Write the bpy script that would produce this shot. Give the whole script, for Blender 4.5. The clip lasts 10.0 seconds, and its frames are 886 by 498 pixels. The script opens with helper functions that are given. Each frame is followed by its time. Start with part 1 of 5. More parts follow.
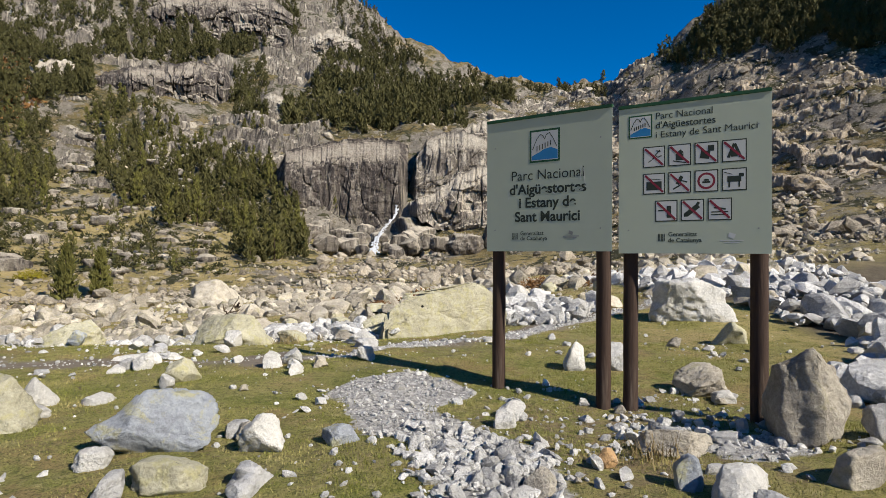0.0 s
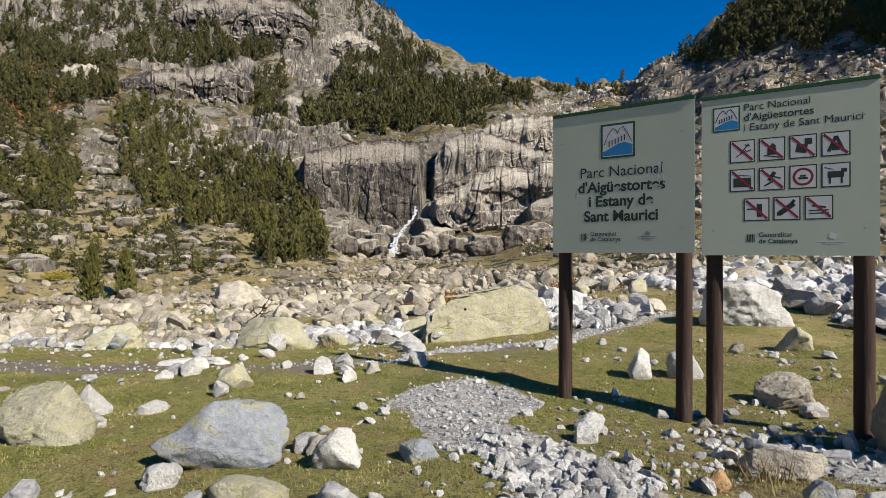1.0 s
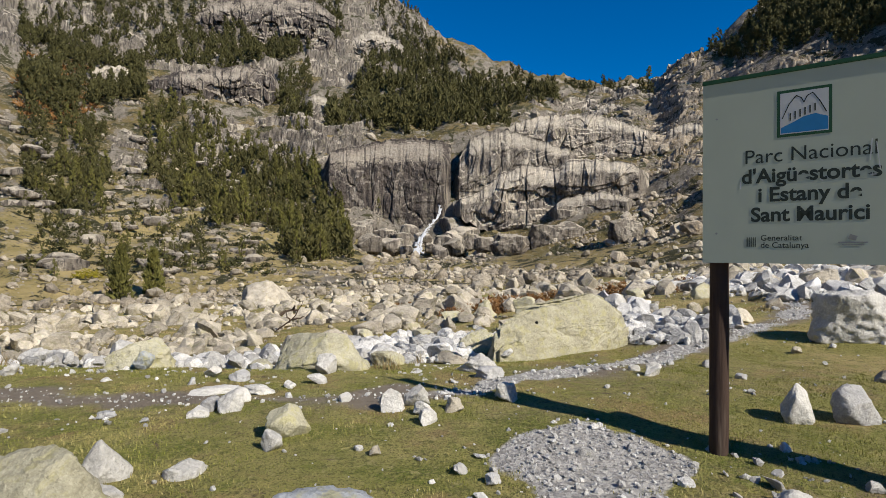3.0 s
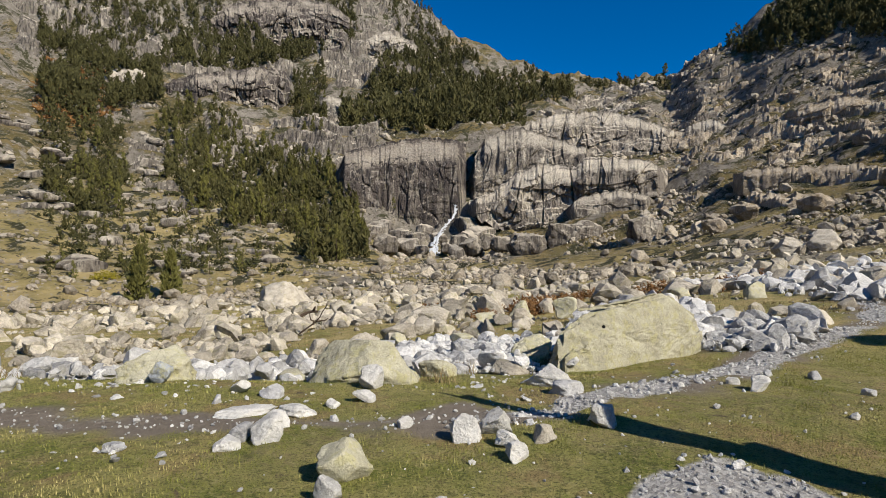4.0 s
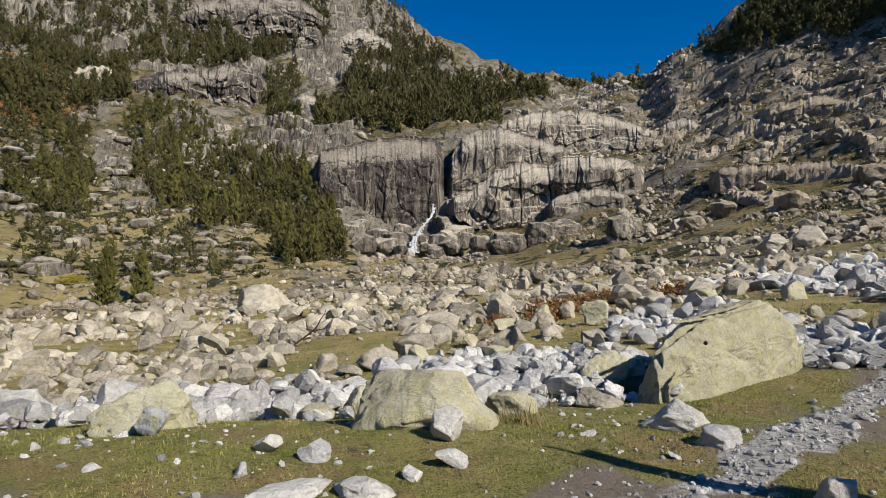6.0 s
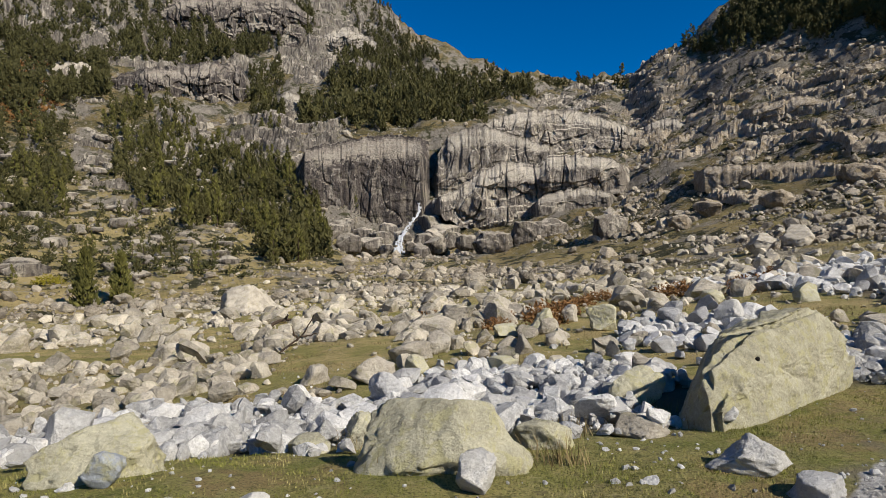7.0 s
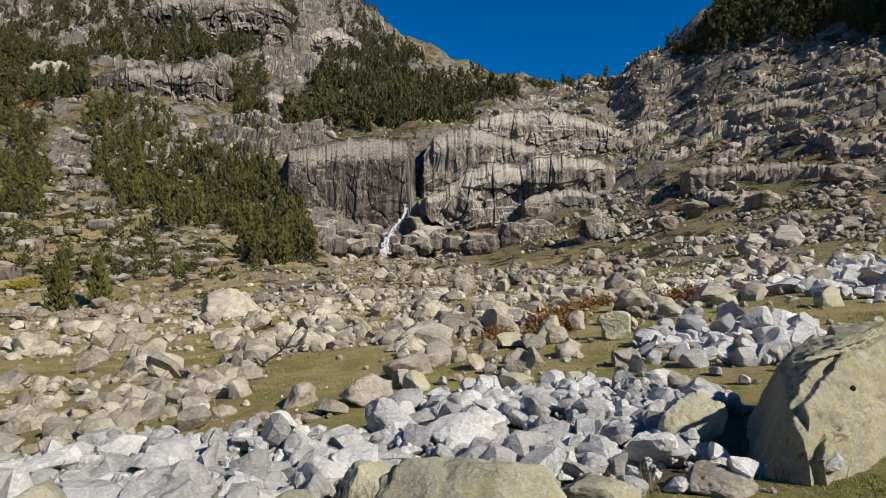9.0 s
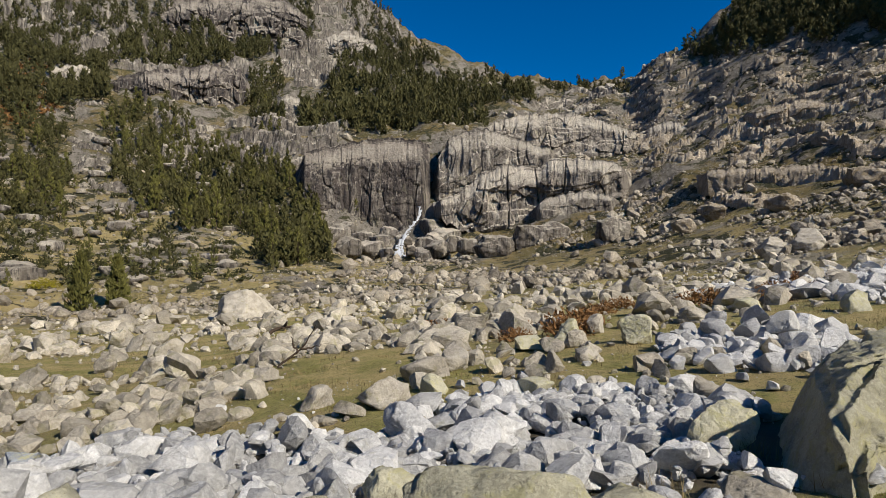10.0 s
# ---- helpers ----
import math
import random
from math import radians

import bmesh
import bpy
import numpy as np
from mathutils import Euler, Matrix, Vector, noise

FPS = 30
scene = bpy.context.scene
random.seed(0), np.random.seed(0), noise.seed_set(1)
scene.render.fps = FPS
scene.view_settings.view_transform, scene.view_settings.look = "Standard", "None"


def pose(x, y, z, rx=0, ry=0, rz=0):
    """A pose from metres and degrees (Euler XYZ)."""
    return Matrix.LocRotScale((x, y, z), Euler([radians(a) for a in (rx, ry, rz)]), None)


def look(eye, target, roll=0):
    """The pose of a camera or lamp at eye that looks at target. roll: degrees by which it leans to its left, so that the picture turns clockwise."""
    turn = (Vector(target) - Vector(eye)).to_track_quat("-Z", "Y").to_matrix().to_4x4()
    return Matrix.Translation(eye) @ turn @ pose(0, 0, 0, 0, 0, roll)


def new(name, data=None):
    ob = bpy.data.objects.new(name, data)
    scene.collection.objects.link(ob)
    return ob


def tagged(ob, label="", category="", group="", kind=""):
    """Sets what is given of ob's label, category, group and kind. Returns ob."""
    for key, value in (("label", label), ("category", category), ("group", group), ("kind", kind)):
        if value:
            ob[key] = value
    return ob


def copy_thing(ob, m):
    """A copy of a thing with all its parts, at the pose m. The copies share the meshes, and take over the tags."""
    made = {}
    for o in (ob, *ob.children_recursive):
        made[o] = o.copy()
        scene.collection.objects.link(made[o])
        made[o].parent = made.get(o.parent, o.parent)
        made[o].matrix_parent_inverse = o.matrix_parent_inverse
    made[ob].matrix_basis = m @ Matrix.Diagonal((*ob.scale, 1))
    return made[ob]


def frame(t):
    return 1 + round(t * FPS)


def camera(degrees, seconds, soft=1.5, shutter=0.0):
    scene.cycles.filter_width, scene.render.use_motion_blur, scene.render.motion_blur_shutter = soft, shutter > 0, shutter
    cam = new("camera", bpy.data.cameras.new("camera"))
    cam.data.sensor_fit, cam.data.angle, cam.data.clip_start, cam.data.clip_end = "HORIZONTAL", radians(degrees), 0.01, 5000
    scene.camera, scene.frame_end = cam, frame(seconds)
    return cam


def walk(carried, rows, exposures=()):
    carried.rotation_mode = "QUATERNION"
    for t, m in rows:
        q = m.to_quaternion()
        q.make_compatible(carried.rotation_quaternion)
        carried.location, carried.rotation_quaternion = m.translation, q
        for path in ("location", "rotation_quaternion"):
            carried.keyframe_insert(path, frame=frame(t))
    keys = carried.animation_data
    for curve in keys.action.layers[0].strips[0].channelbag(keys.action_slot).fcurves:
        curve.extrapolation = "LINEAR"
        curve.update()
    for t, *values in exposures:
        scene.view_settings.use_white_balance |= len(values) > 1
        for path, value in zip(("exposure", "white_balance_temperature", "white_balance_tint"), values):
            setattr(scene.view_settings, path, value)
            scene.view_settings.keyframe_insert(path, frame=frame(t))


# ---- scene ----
# camera and walk
PATH = [
    (0, (0.277, -0.066, 1.347), (0.758, 9.922, 1.432), 0.25),
    (0.5, (0.057, -0.003, 1.389), (0.424, 9.990, 1.496), 0.34),
    (1, (-0.168, 0.263, 1.353), (0.019, 10.261, 1.453), 0.25),
    (1.5, (-0.398, 0.610, 1.400), (-0.227, 10.608, 1.495), -0.11),
    (2, (-0.510, 0.871, 1.436), (-0.561, 10.870, 1.510), 0.10),
    (3.5, (-1.092, 2.133, 1.420), (-1.350, 12.129, 1.508), 0.27),
    (4, (-1.389, 2.678, 1.362), (-1.821, 12.668, 1.448), 0.09),
    (4.5, (-1.731, 3.120, 1.327), (-2.287, 13.104, 1.419), 0.29),
    (5, (-2.049, 3.480, 1.361), (-2.383, 13.474, 1.465), -0.13),
    (5.5, (-2.269, 3.921, 1.359), (-2.444, 13.919, 1.426), -0.27),
    (6, (-2.406, 4.275, 1.380), (-2.414, 14.275, 1.457), -0.38),
    (7.5, (-2.774, 5.609, 1.425), (-2.459, 15.604, 1.471), -0.38),
    (8, (-2.851, 5.944, 1.419), (-2.456, 15.936, 1.453), -0.17),
    (8.5, (-2.912, 6.194, 1.458), (-2.319, 16.176, 1.522), -0.49),
    (9, (-2.902, 6.319, 1.451), (-2.408, 16.306, 1.533), -0.64),
    (9.5, (-2.933, 6.374, 1.456), (-2.526, 16.365, 1.575), -0.50),
    (10, (-2.961, 6.441, 1.439), (-2.709, 16.437, 1.564), -0.43),
]
cam = camera(74.0, 10.0, soft=0.7)
walk(cam, [(t, look(eye, target, roll)) for t, eye, target, roll in PATH], exposures=((0, 0.51), (4, 0.34), (7.5, 0.23), (10, 0.19)))

# world, sun and exposure
SUN_DIR = Vector((0.602, -0.523, 0.604)).normalized()
world = bpy.data.worlds.new("sky")
scene.world = world
world.use_nodes = True
wn = world.node_tree.nodes
sky = wn.new("ShaderNodeTexSky")
sky.sky_type = "NISHITA"
sky.sun_disc = False
sky.sun_elevation = math.asin(SUN_DIR.z)
sky.sun_rotation = math.atan2(SUN_DIR.x, SUN_DIR.y)
sky.altitude = 2400.0
sky.air_density, sky.dust_density, sky.ozone_density = 1.0, 0.0, 4.0
deep = wn.new("ShaderNodeHueSaturation")
deep.inputs["Saturation"].default_value = 1.75
deep.inputs["Value"].default_value = 1.8
deep.inputs["Hue"].default_value = 0.505
world.node_tree.links.new(sky.outputs[0], deep.inputs["Color"])
world.node_tree.links.new(deep.outputs[0], wn["Background"].inputs["Color"])
wn["Background"].inputs["Strength"].default_value = 0.050
sun = new("sun", bpy.data.lights.new("sun", "SUN"))
sun.data.energy, sun.data.angle, sun.data.color = 5.0, radians(0.5), (1.0, 0.92, 0.79)
sun.matrix_world = look(SUN_DIR * 50, (0, 0, 0))


from mathutils.bvhtree import BVHTree


# ------------------------------------------------------------------ noise
def hash3(i, j, k):
    n = (i * 374761393 + j * 668265263 + k * 1274126177) & 0x7FFFFFFF
    n = ((n ^ (n >> 13)) * 1103515245) & 0x7FFFFFFF
    n = ((n ^ (n >> 16)) * 12345677) & 0x7FFFFFFF
    return (n & 0xFFFFF) / 0xFFFFF * 2 - 1


def vnoise(x, y, z=0.0):
    """Smooth value noise from -1 to 1 on arrays."""
    x, y, z = np.broadcast_arrays(np.asarray(x, float), np.asarray(y, float), np.asarray(z, float))
    i, j, k = np.floor(x).astype(np.int64), np.floor(y).astype(np.int64), np.floor(z).astype(np.int64)
    u, v, w = x - i, y - j, z - k
    u, v, w = u * u * (3 - 2 * u), v * v * (3 - 2 * v), w * w * (3 - 2 * w)
    out = 0
    for a in (0, 1):
        for b in (0, 1):
            for c in (0, 1):
                out = out + hash3(i + a, j + b, k + c) * (u if a else 1 - u) * (v if b else 1 - v) * (w if c else 1 - w)
    return out


def fbm(x, y, z=0.0, octaves=4, gain=0.5):
    total, amp, f = 0, 1.0, 1.0
    for o in range(octaves):
        total = total + amp * vnoise(np.asarray(x) * f + 17.3 * o, np.asarray(y) * f - 9.1 * o, np.asarray(z) * f + 3.7 * o)
        amp, f = amp * gain, f * 2.03
    return total


def smooth(a, b, x):
    t = np.clip((np.asarray(x, float) - a) / (b - a), 0, 1)
    return t * t * (3 - 2 * t)


# ------------------------------------------------------------------ the lie of the land
HUB = (-2.92, 6.35)
RANGES = (30, 55, 90, 130, 175, 230, 300, 400, 560, 900, 2500)
# bearing in degrees from the valley's axis, then the height at each of the ranges
VALLEY = (
    (-180, 0.2, 2.3, 6.5, 10.8, 16, 23.3, 31.8, 42.3, 58.3, 85.3, 94.7),
    (-102.85, -0.8, 0.3, 6.5, 20.8, 41, 63.3, 91.8, 132.3, 193.3, 195.3, 134.7),
    (-38.65, -2, -3.9, -5, 4.7, 18.3, 42.6, 77.7, 128.7, 243.6, 267.6, 168.9),
    (-30.05, -2, -3.9, -5.2, 3.5, 17.6, 41.1, 76.1, 136.1, 248.3, 267.6, 168.9),
    (-21.65, -1.9, -3.6, -4.6, 3.2, 16.1, 38.7, 74.9, 135.8, 267.1, 277.6, 168.9),
    (-12.05, -1.7, -3.2, -3.8, 0.5, 10, 42.5, 74.5, 132, 258.9, 267.6, 168.9),
    (-4.75, -1.5, -2.9, -3.2, -1.6, 4.9, 48, 77.3, 130.9, 239.8, 247.6, 168.9),
)
VALLEY_EAST = (
    (0.65, -1.3, -2.6, -2.8, -1.4, 4.4, 48.1, 76.1, 123.9, 209.2, 217.6, 168.9),
    (6.65, -1, -2.2, -2.3, -0.6, 9.6, 49.2, 77.2, 115.7, 178.5, 187.6, 168.9),
    (13.15, -0.8, -1.7, -1.4, 1.7, 14.3, 43.3, 71.7, 111.6, 158.8, 167.6, 168.9),
    (18.85, -0.5, -1.2, -0.2, 4.7, 18.8, 44.4, 79.5, 109.2, 150.7, 167.6, 168.9),
    (23.85, -0.3, -0.6, 1.2, 8.6, 22.9, 47.2, 95.9, 132.7, 180.3, 187.6, 168.9),
    (29.35, 0, 0.2, 2.8, 11.6, 27.2, 58, 120.1, 164.7, 225.3, 237.6, 168.9),
    (39.85, 0.4, 1.4, 5, 16, 34.5, 67.5, 129.9, 192.8, 265.9, 277.6, 168.9),
    (45.15, 0.6, 1.8, 5.6, 16.8, 35.6, 67.5, 127.9, 189.8, 260.9, 272.6, 168.9),
    # unseen ridge beyond the right edge, raised to cast shade on the upper right slope
    (51.65, -0.4, 2.1, 7.8, 20.5, 45.4, 110.5, 227.9, 277.8, 310.9, 317.6, 198.9),
    (97.15, 0.2, 3.3, 10.5, 22.8, 41, 63.3, 91.8, 132.3, 173.3, 175.3, 134.7),
    (180, 0.2, 2.3, 6.5, 10.8, 16, 23.3, 31.8, 42.3, 58.3, 85.3, 94.7),
)
TABLE = np.array(VALLEY + VALLEY_EAST, float)


def near_height(x, y):
    """The meadow with the signs, dipping to the stony flat beyond it."""
    d = np.maximum(y - 8.0, 0)
    dip = 0.09 * np.exp(-((x - 2.0) / 2.0) ** 2 - ((y - 5.2) / 1.6) ** 2)
    return -0.30 * smooth(0, 4.5, d) - 0.018 * np.maximum(d - 4, 0) + 0.09 * np.clip(x, -10, 8) * smooth(0.5, 4.5, d) - dip


# the skyline: bearing, and its height over the eye for each metre of distance
CREST = ((-60, 0.9), (-23.5, 0.683), (-13.8, 0.56), (-5.1, 0.424), (-2.1, 0.383), (0.7, 0.354), (4.0, 0.325), (7.8, 0.300), (11.0, 0.283), (13.7, 0.275),
         (16.3, 0.272), (18.8, 0.272), (20.3, 0.288), (22.8, 0.305), (24.6, 0.325), (26.0, 0.345), (27.8, 0.372), (32.1, 0.42), (38.4, 0.46), (60, 0.6))
CREST_AZ, CREST_TAN = np.array(CREST, float).T


def height(x, y, rough=True):
    x, y = np.asarray(x, float), np.asarray(y, float)
    dx, dy = x - HUB[0], y - HUB[1]
    r = np.hypot(dx, dy) + 1e-6
    az = np.degrees(np.arctan2(dx, dy))
    cols = TABLE[:, 0]
    i = np.clip(np.searchsorted(cols, az) - 1, 0, len(cols) - 2)
    f = (az - cols[i]) / (cols[i + 1] - cols[i])
    f = f * f * (3 - 2 * f) * 0.5 + f * 0.5
    lr = np.log(np.clip(r, RANGES[0], RANGES[-1]))
    ranges = np.log(np.array(RANGES, float))
    k = np.clip(np.searchsorted(ranges, lr) - 1, 0, len(ranges) - 2)
    g = (lr - ranges[k]) / (ranges[k + 1] - ranges[k])
    h = TABLE[:, 1:]
    far = (h[i, k] * (1 - g) + h[i, k + 1] * g) * (1 - f) + (h[i + 1, k] * (1 - g) + h[i + 1, k + 1] * g) * f
    # the slopes run up to the skyline and fall away behind it
    crest_r = 540 - 200 * smooth(15, 22, az)
    crest = 1.45 + np.minimum(r, crest_r * 1.04) * np.interp(az, CREST_AZ, CREST_TAN)
    fore = smooth(-60, -45, az) * smooth(60, 50, az)
    far = np.where(fore > 0, np.minimum(far, crest) * (1 - smooth(0.66, 1.0, r / crest_r)) + crest * smooth(0.66, 1.0, r / crest_r), far) * fore + far * (1 - fore)
    mix = smooth(14, 30, r)
    z = near_height(x, y) * (1 - mix) + far * mix
    if rough:
        # rugged far slopes, hummocky flat, gently uneven meadow
        warp = 12 * vnoise(x / 40, y / 40, 5.5) * smooth(80, 200, r)
        ridged = 1 - np.abs(fbm((x + warp) / 34, y / 34, 1.5, 4))
        z = z + smooth(90, 260, r) * (0.015 * np.minimum(r, 560)) * (ridged - 0.62) * 1.3
        ledge = fbm(x / 17, y / 17, 8.1, 4)
        z = z + smooth(60, 170, r) * np.minimum(r, 400) * 0.010 * (np.round(ledge * 2.2) / 2.2 + 0.35 * ledge)
        z = z + smooth(12, 40, r) * 0.35 * fbm(x / 5, y / 5, 2.0, 3)
        z = z + 0.035 * fbm(x / 0.9, y / 0.9, 3.0, 3) * (1 - smooth(30, 60, r))
    return z


def track_distance(x, y, line):
    """Distance from a polyline of the plan."""
    best = np.full(np.shape(x), 1e9)
    for (ax, ay), (bx, by) in zip(line[:-1], line[1:]):
        ux, uy = bx - ax, by - ay
        t = np.clip(((x - ax) * ux + (y - ay) * uy) / (ux * ux + uy * uy), 0, 1)
        best = np.minimum(best, np.hypot(x - ax - t * ux, y - ay - t * uy))
    return best


TRACK = ((-14, 7.9), (-9, 7.5), (-5.9, 7.3), (-3.5, 7.35), (-1.6, 7.47), (-0.6, 7.88), (0.8, 9.15), (2.6, 10.7), (3.9, 11.9), (6.0, 13.6), (8.0, 17.0))
SIDE_TRACK = ((0.30, 4.6), (0.55, 4.1), (0.75, 3.3), (0.9, 1.0), (0.6, -6))


def gravel_mask(x, y):
    n = 0.28 * fbm(x / 0.6, y / 0.6, 7.0, 3)
    a = (1 - smooth(0.12, 0.28, track_distance(x, y, TRACK) + 0.5 * n)) * (0.3 + 0.7 * smooth(-1.4, -0.2, x))
    b = 1 - smooth(0.22, 0.5, track_distance(x, y, SIDE_TRACK) + n)
    c = np.maximum(1 - smooth(0.7, 1.05, np.hypot((x - 0.08) / 0.74, (y - 5.75) / 1.1) + n), 1 - smooth(0.6, 1.0, np.hypot((x - 2.72) / 0.45, (y - 4.05) / 0.3) + n))
    return np.clip(a + b + c, 0, 1)


def dirt_mask(x, y):
    n = 0.25 * fbm(x / 0.5, y / 0.5, 4.0, 3)
    return np.clip(1 - smooth(0.15, 0.42, track_distance(x, y, TRACK) + n), 0, 1)


def rubble_mask(x, y):
    """How stony the ground is: loose piles near the meadow, the stony flat past it, scree at the right."""
    n = fbm(x / 2.2, y / 2.2, 11.0, 3)
    grey = np.maximum.reduce([
        1 - smooth(0.7, 1.15, np.hypot((x + 6.3) / 3.4, (y - 11.9) / 2.2) + 0.25 * n),
        1 - smooth(0.7, 1.15, np.hypot((x + 1.5) / 2.3, (y - 12.4) / 1.9) + 0.25 * n),
        1 - smooth(0.7, 1.1, np.hypot((x - 2.6) / 1.7, (y - 15.9) / 2.0) + 0.25 * n),
        1 - smooth(0.7, 1.1, np.hypot((x - 3.1) / 1.5, (y - 13.0) / 1.7) + 0.25 * n),
        smooth(-0.3, 0.6, x - np.where(y < 8.5, 4.1 + 0.72 * (y - 4.8), 6.8 + 0.05 * (y - 8.5)) + 0.5 * n) * (1 - smooth(26, 40, y)) * smooth(2.6, 4.2, y),
    ])
    flat = smooth(13.2, 16.8, y + 1.5 * n) * (1 - smooth(44, 70, y)) * smooth(-0.3, 0.45, n + 0.35 * smooth(-5.0, -7.0, x) * smooth(22, 19, y))
    gap = np.minimum(np.hypot((x + 4.4) / 2.0, (y - 15.9) / 2.0), np.hypot((x + 0.1) / 1.0, (y - 16.0) / 2.2)) + 0.25 * n
    flat = flat * (0.18 + 0.82 * smooth(0.55, 1.05, gap))
    return np.clip(grey, 0, 1), np.clip(flat, 0, 1)


# ------------------------------------------------------------------ materials
def nodes_of(name):
    m = bpy.data.materials.new(name)
    m.use_nodes = True
    nt = m.node_tree
    bsdf = nt.nodes["Principled BSDF"]
    bsdf.inputs["Roughness"].default_value = 0.9
    bsdf.inputs["Specular IOR Level"].default_value = 0.25
    return m, nt, bsdf


class Graph:
    """Short hands for building a node tree."""

    def __init__(self, nt):
        self.nt = nt

    def node(self, kind, **inputs):
        n = self.nt.nodes.new(kind)
        for key, value in inputs.items():
            self.put(n.inputs[key.replace("_", " ")], value)
        return n

    def put(self, socket, value):
        if hasattr(value, "is_output"):
            self.nt.links.new(value, socket)
        else:
            socket.default_value = value

    def noise(self, coord, scale, detail=4.0, rough=0.55, warp=0.0):
        n = self.node("ShaderNodeTexNoise", Vector=coord, Scale=scale, Detail=detail, Roughness=rough, Distortion=warp)
        return n.outputs["Fac"]

    def step(self, value, low, high):
        n = self.node("ShaderNodeMapRange", Value=value)
        n.interpolation_type = "SMOOTHSTEP"
        n.inputs["From Min"].default_value, n.inputs["From Max"].default_value = low, high
        return n.outputs[0]

    def mix(self, fac, a, b, blend="MIX"):
        n = self.nt.nodes.new("ShaderNodeMix")
        n.data_type, n.blend_type = "RGBA", blend
        for socket, value in ((n.inputs[0], fac), (n.inputs[6], a), (n.inputs[7], b)):
            if isinstance(value, tuple):
                value = (*value, 1.0)[:4]
            self.put(socket, value)
        return n.outputs[2]

    def math(self, op, a, b=0.0, c=0.0):
        n = self.nt.nodes.new("ShaderNodeMath")
        n.operation = op
        for socket, value in zip(n.inputs, (a, b, c)):
            self.put(socket, value)
        return n.outputs[0]

    def scaled(self, coord, x, y, z):
        n = self.node("ShaderNodeMapping", Vector=coord)
        n.inputs["Scale"].default_value = (x, y, z)
        return n.outputs[0]

    def bump(self, bsdf, value, strength, distance):
        n = self.node("ShaderNodeBump", Height=value)
        n.inputs["Strength"].default_value, n.inputs["Distance"].default_value = strength, distance
        self.nt.links.new(n.outputs[0], bsdf.inputs["Normal"])


def rock_material(name, light, dark, lichen, lichen_amount, scale, island=False, streaks=0.0, pitted=0.5):
    """Granite: speckled grey, stained, with yellow-green lichen in patches."""
    m, nt, bsdf = nodes_of(name)
    g = Graph(nt)
    geo = g.node("ShaderNodeNewGeometry")
    pos = geo.outputs["Position"]
    rnd = geo.outputs["Random Per Island"] if island else g.node("ShaderNodeObjectInfo").outputs["Random"]
    broad = g.noise(pos, scale * 1.1, 5, 0.6)
    fine = g.noise(pos, scale * 14, 4, 0.7)
    col = g.mix(g.step(broad, 0.32, 0.68), dark, light)
    col = g.mix(g.math("MULTIPLY", g.step(fine, 0.35, 0.75), 0.45), col, tuple(min(1, c * 1.5) for c in light))
    if streaks:
        # steep faces are stained dark by water, with pale runs between
        up = g.node("ShaderNodeSeparateXYZ", Vector=geo.outputs["Normal"]).outputs[2]
        steep = g.step(g.math("ADD", up, g.math("MULTIPLY", broad, 0.25)), 0.92, 0.62)
        wide = g.noise(g.scaled(pos, 1, 1, 0.12), scale * 1.6, 5, 0.6, 0.5)
        tall = g.noise(g.scaled(pos, 1, 1, 0.06), scale * 5.5, 5, 0.62, 0.4)
        stain = g.math("MULTIPLY", g.math("MULTIPLY", g.step(wide, 0.34, 0.50), steep), streaks)
        col = g.mix(stain, col, (0.105, 0.088, 0.078))
        col = g.mix(g.math("MULTIPLY", g.math("MULTIPLY", g.step(tall, 0.50, 0.58), steep), streaks), col, (0.05, 0.044, 0.043))
        pale = g.noise(g.scaled(pos, 1, 1, 0.08), scale * 7, 4, 0.6)
        col = g.mix(g.math("MULTIPLY", g.step(pale, 0.56, 0.64), 0.45), col, (0.50, 0.455, 0.39))
    patch = g.noise(pos, scale * 2.3, 6, 0.68, 0.5)
    amount = g.math("MULTIPLY", g.step(patch, 0.64 - 0.3 * lichen_amount, 0.72 - 0.2 * lichen_amount), min(1.0, lichen_amount + 0.25))
    col = g.mix(amount, col, lichen)
    pits = g.noise(pos, scale * 6.5, 6, 0.75, 0.3)
    col = g.mix(g.math("MULTIPLY", g.step(pits, 0.66 - 0.13 * pitted, 0.78 - 0.13 * pitted), pitted), col, tuple(c * 0.40 for c in dark))
    value = g.node("ShaderNodeHueSaturation", Color=col, Value=g.math("MULTIPLY_ADD", rnd, 0.60 if island else 0.25, 0.58 if island else 0.80))
    nt.links.new(value.outputs[0], bsdf.inputs["Base Color"])
    speck = g.noise(pos, scale * 34, 3, 0.7)
    col = value.outputs[0]
    col = g.mix(g.math("MULTIPLY", g.step(speck, 0.56, 0.70), 0.15 if streaks else 0.3), col, tuple(c * 0.42 for c in dark))
    nt.links.new(col, bsdf.inputs["Base Color"])
    rough = g.math("ADD", g.math("MULTIPLY", g.noise(pos, scale * 5, 8, 0.72), 1.0), g.math("MULTIPLY", fine, 0.25))
    g.bump(bsdf, rough, 1.0, (0.22 if scale < 1 else 0.12) / scale)
    return m


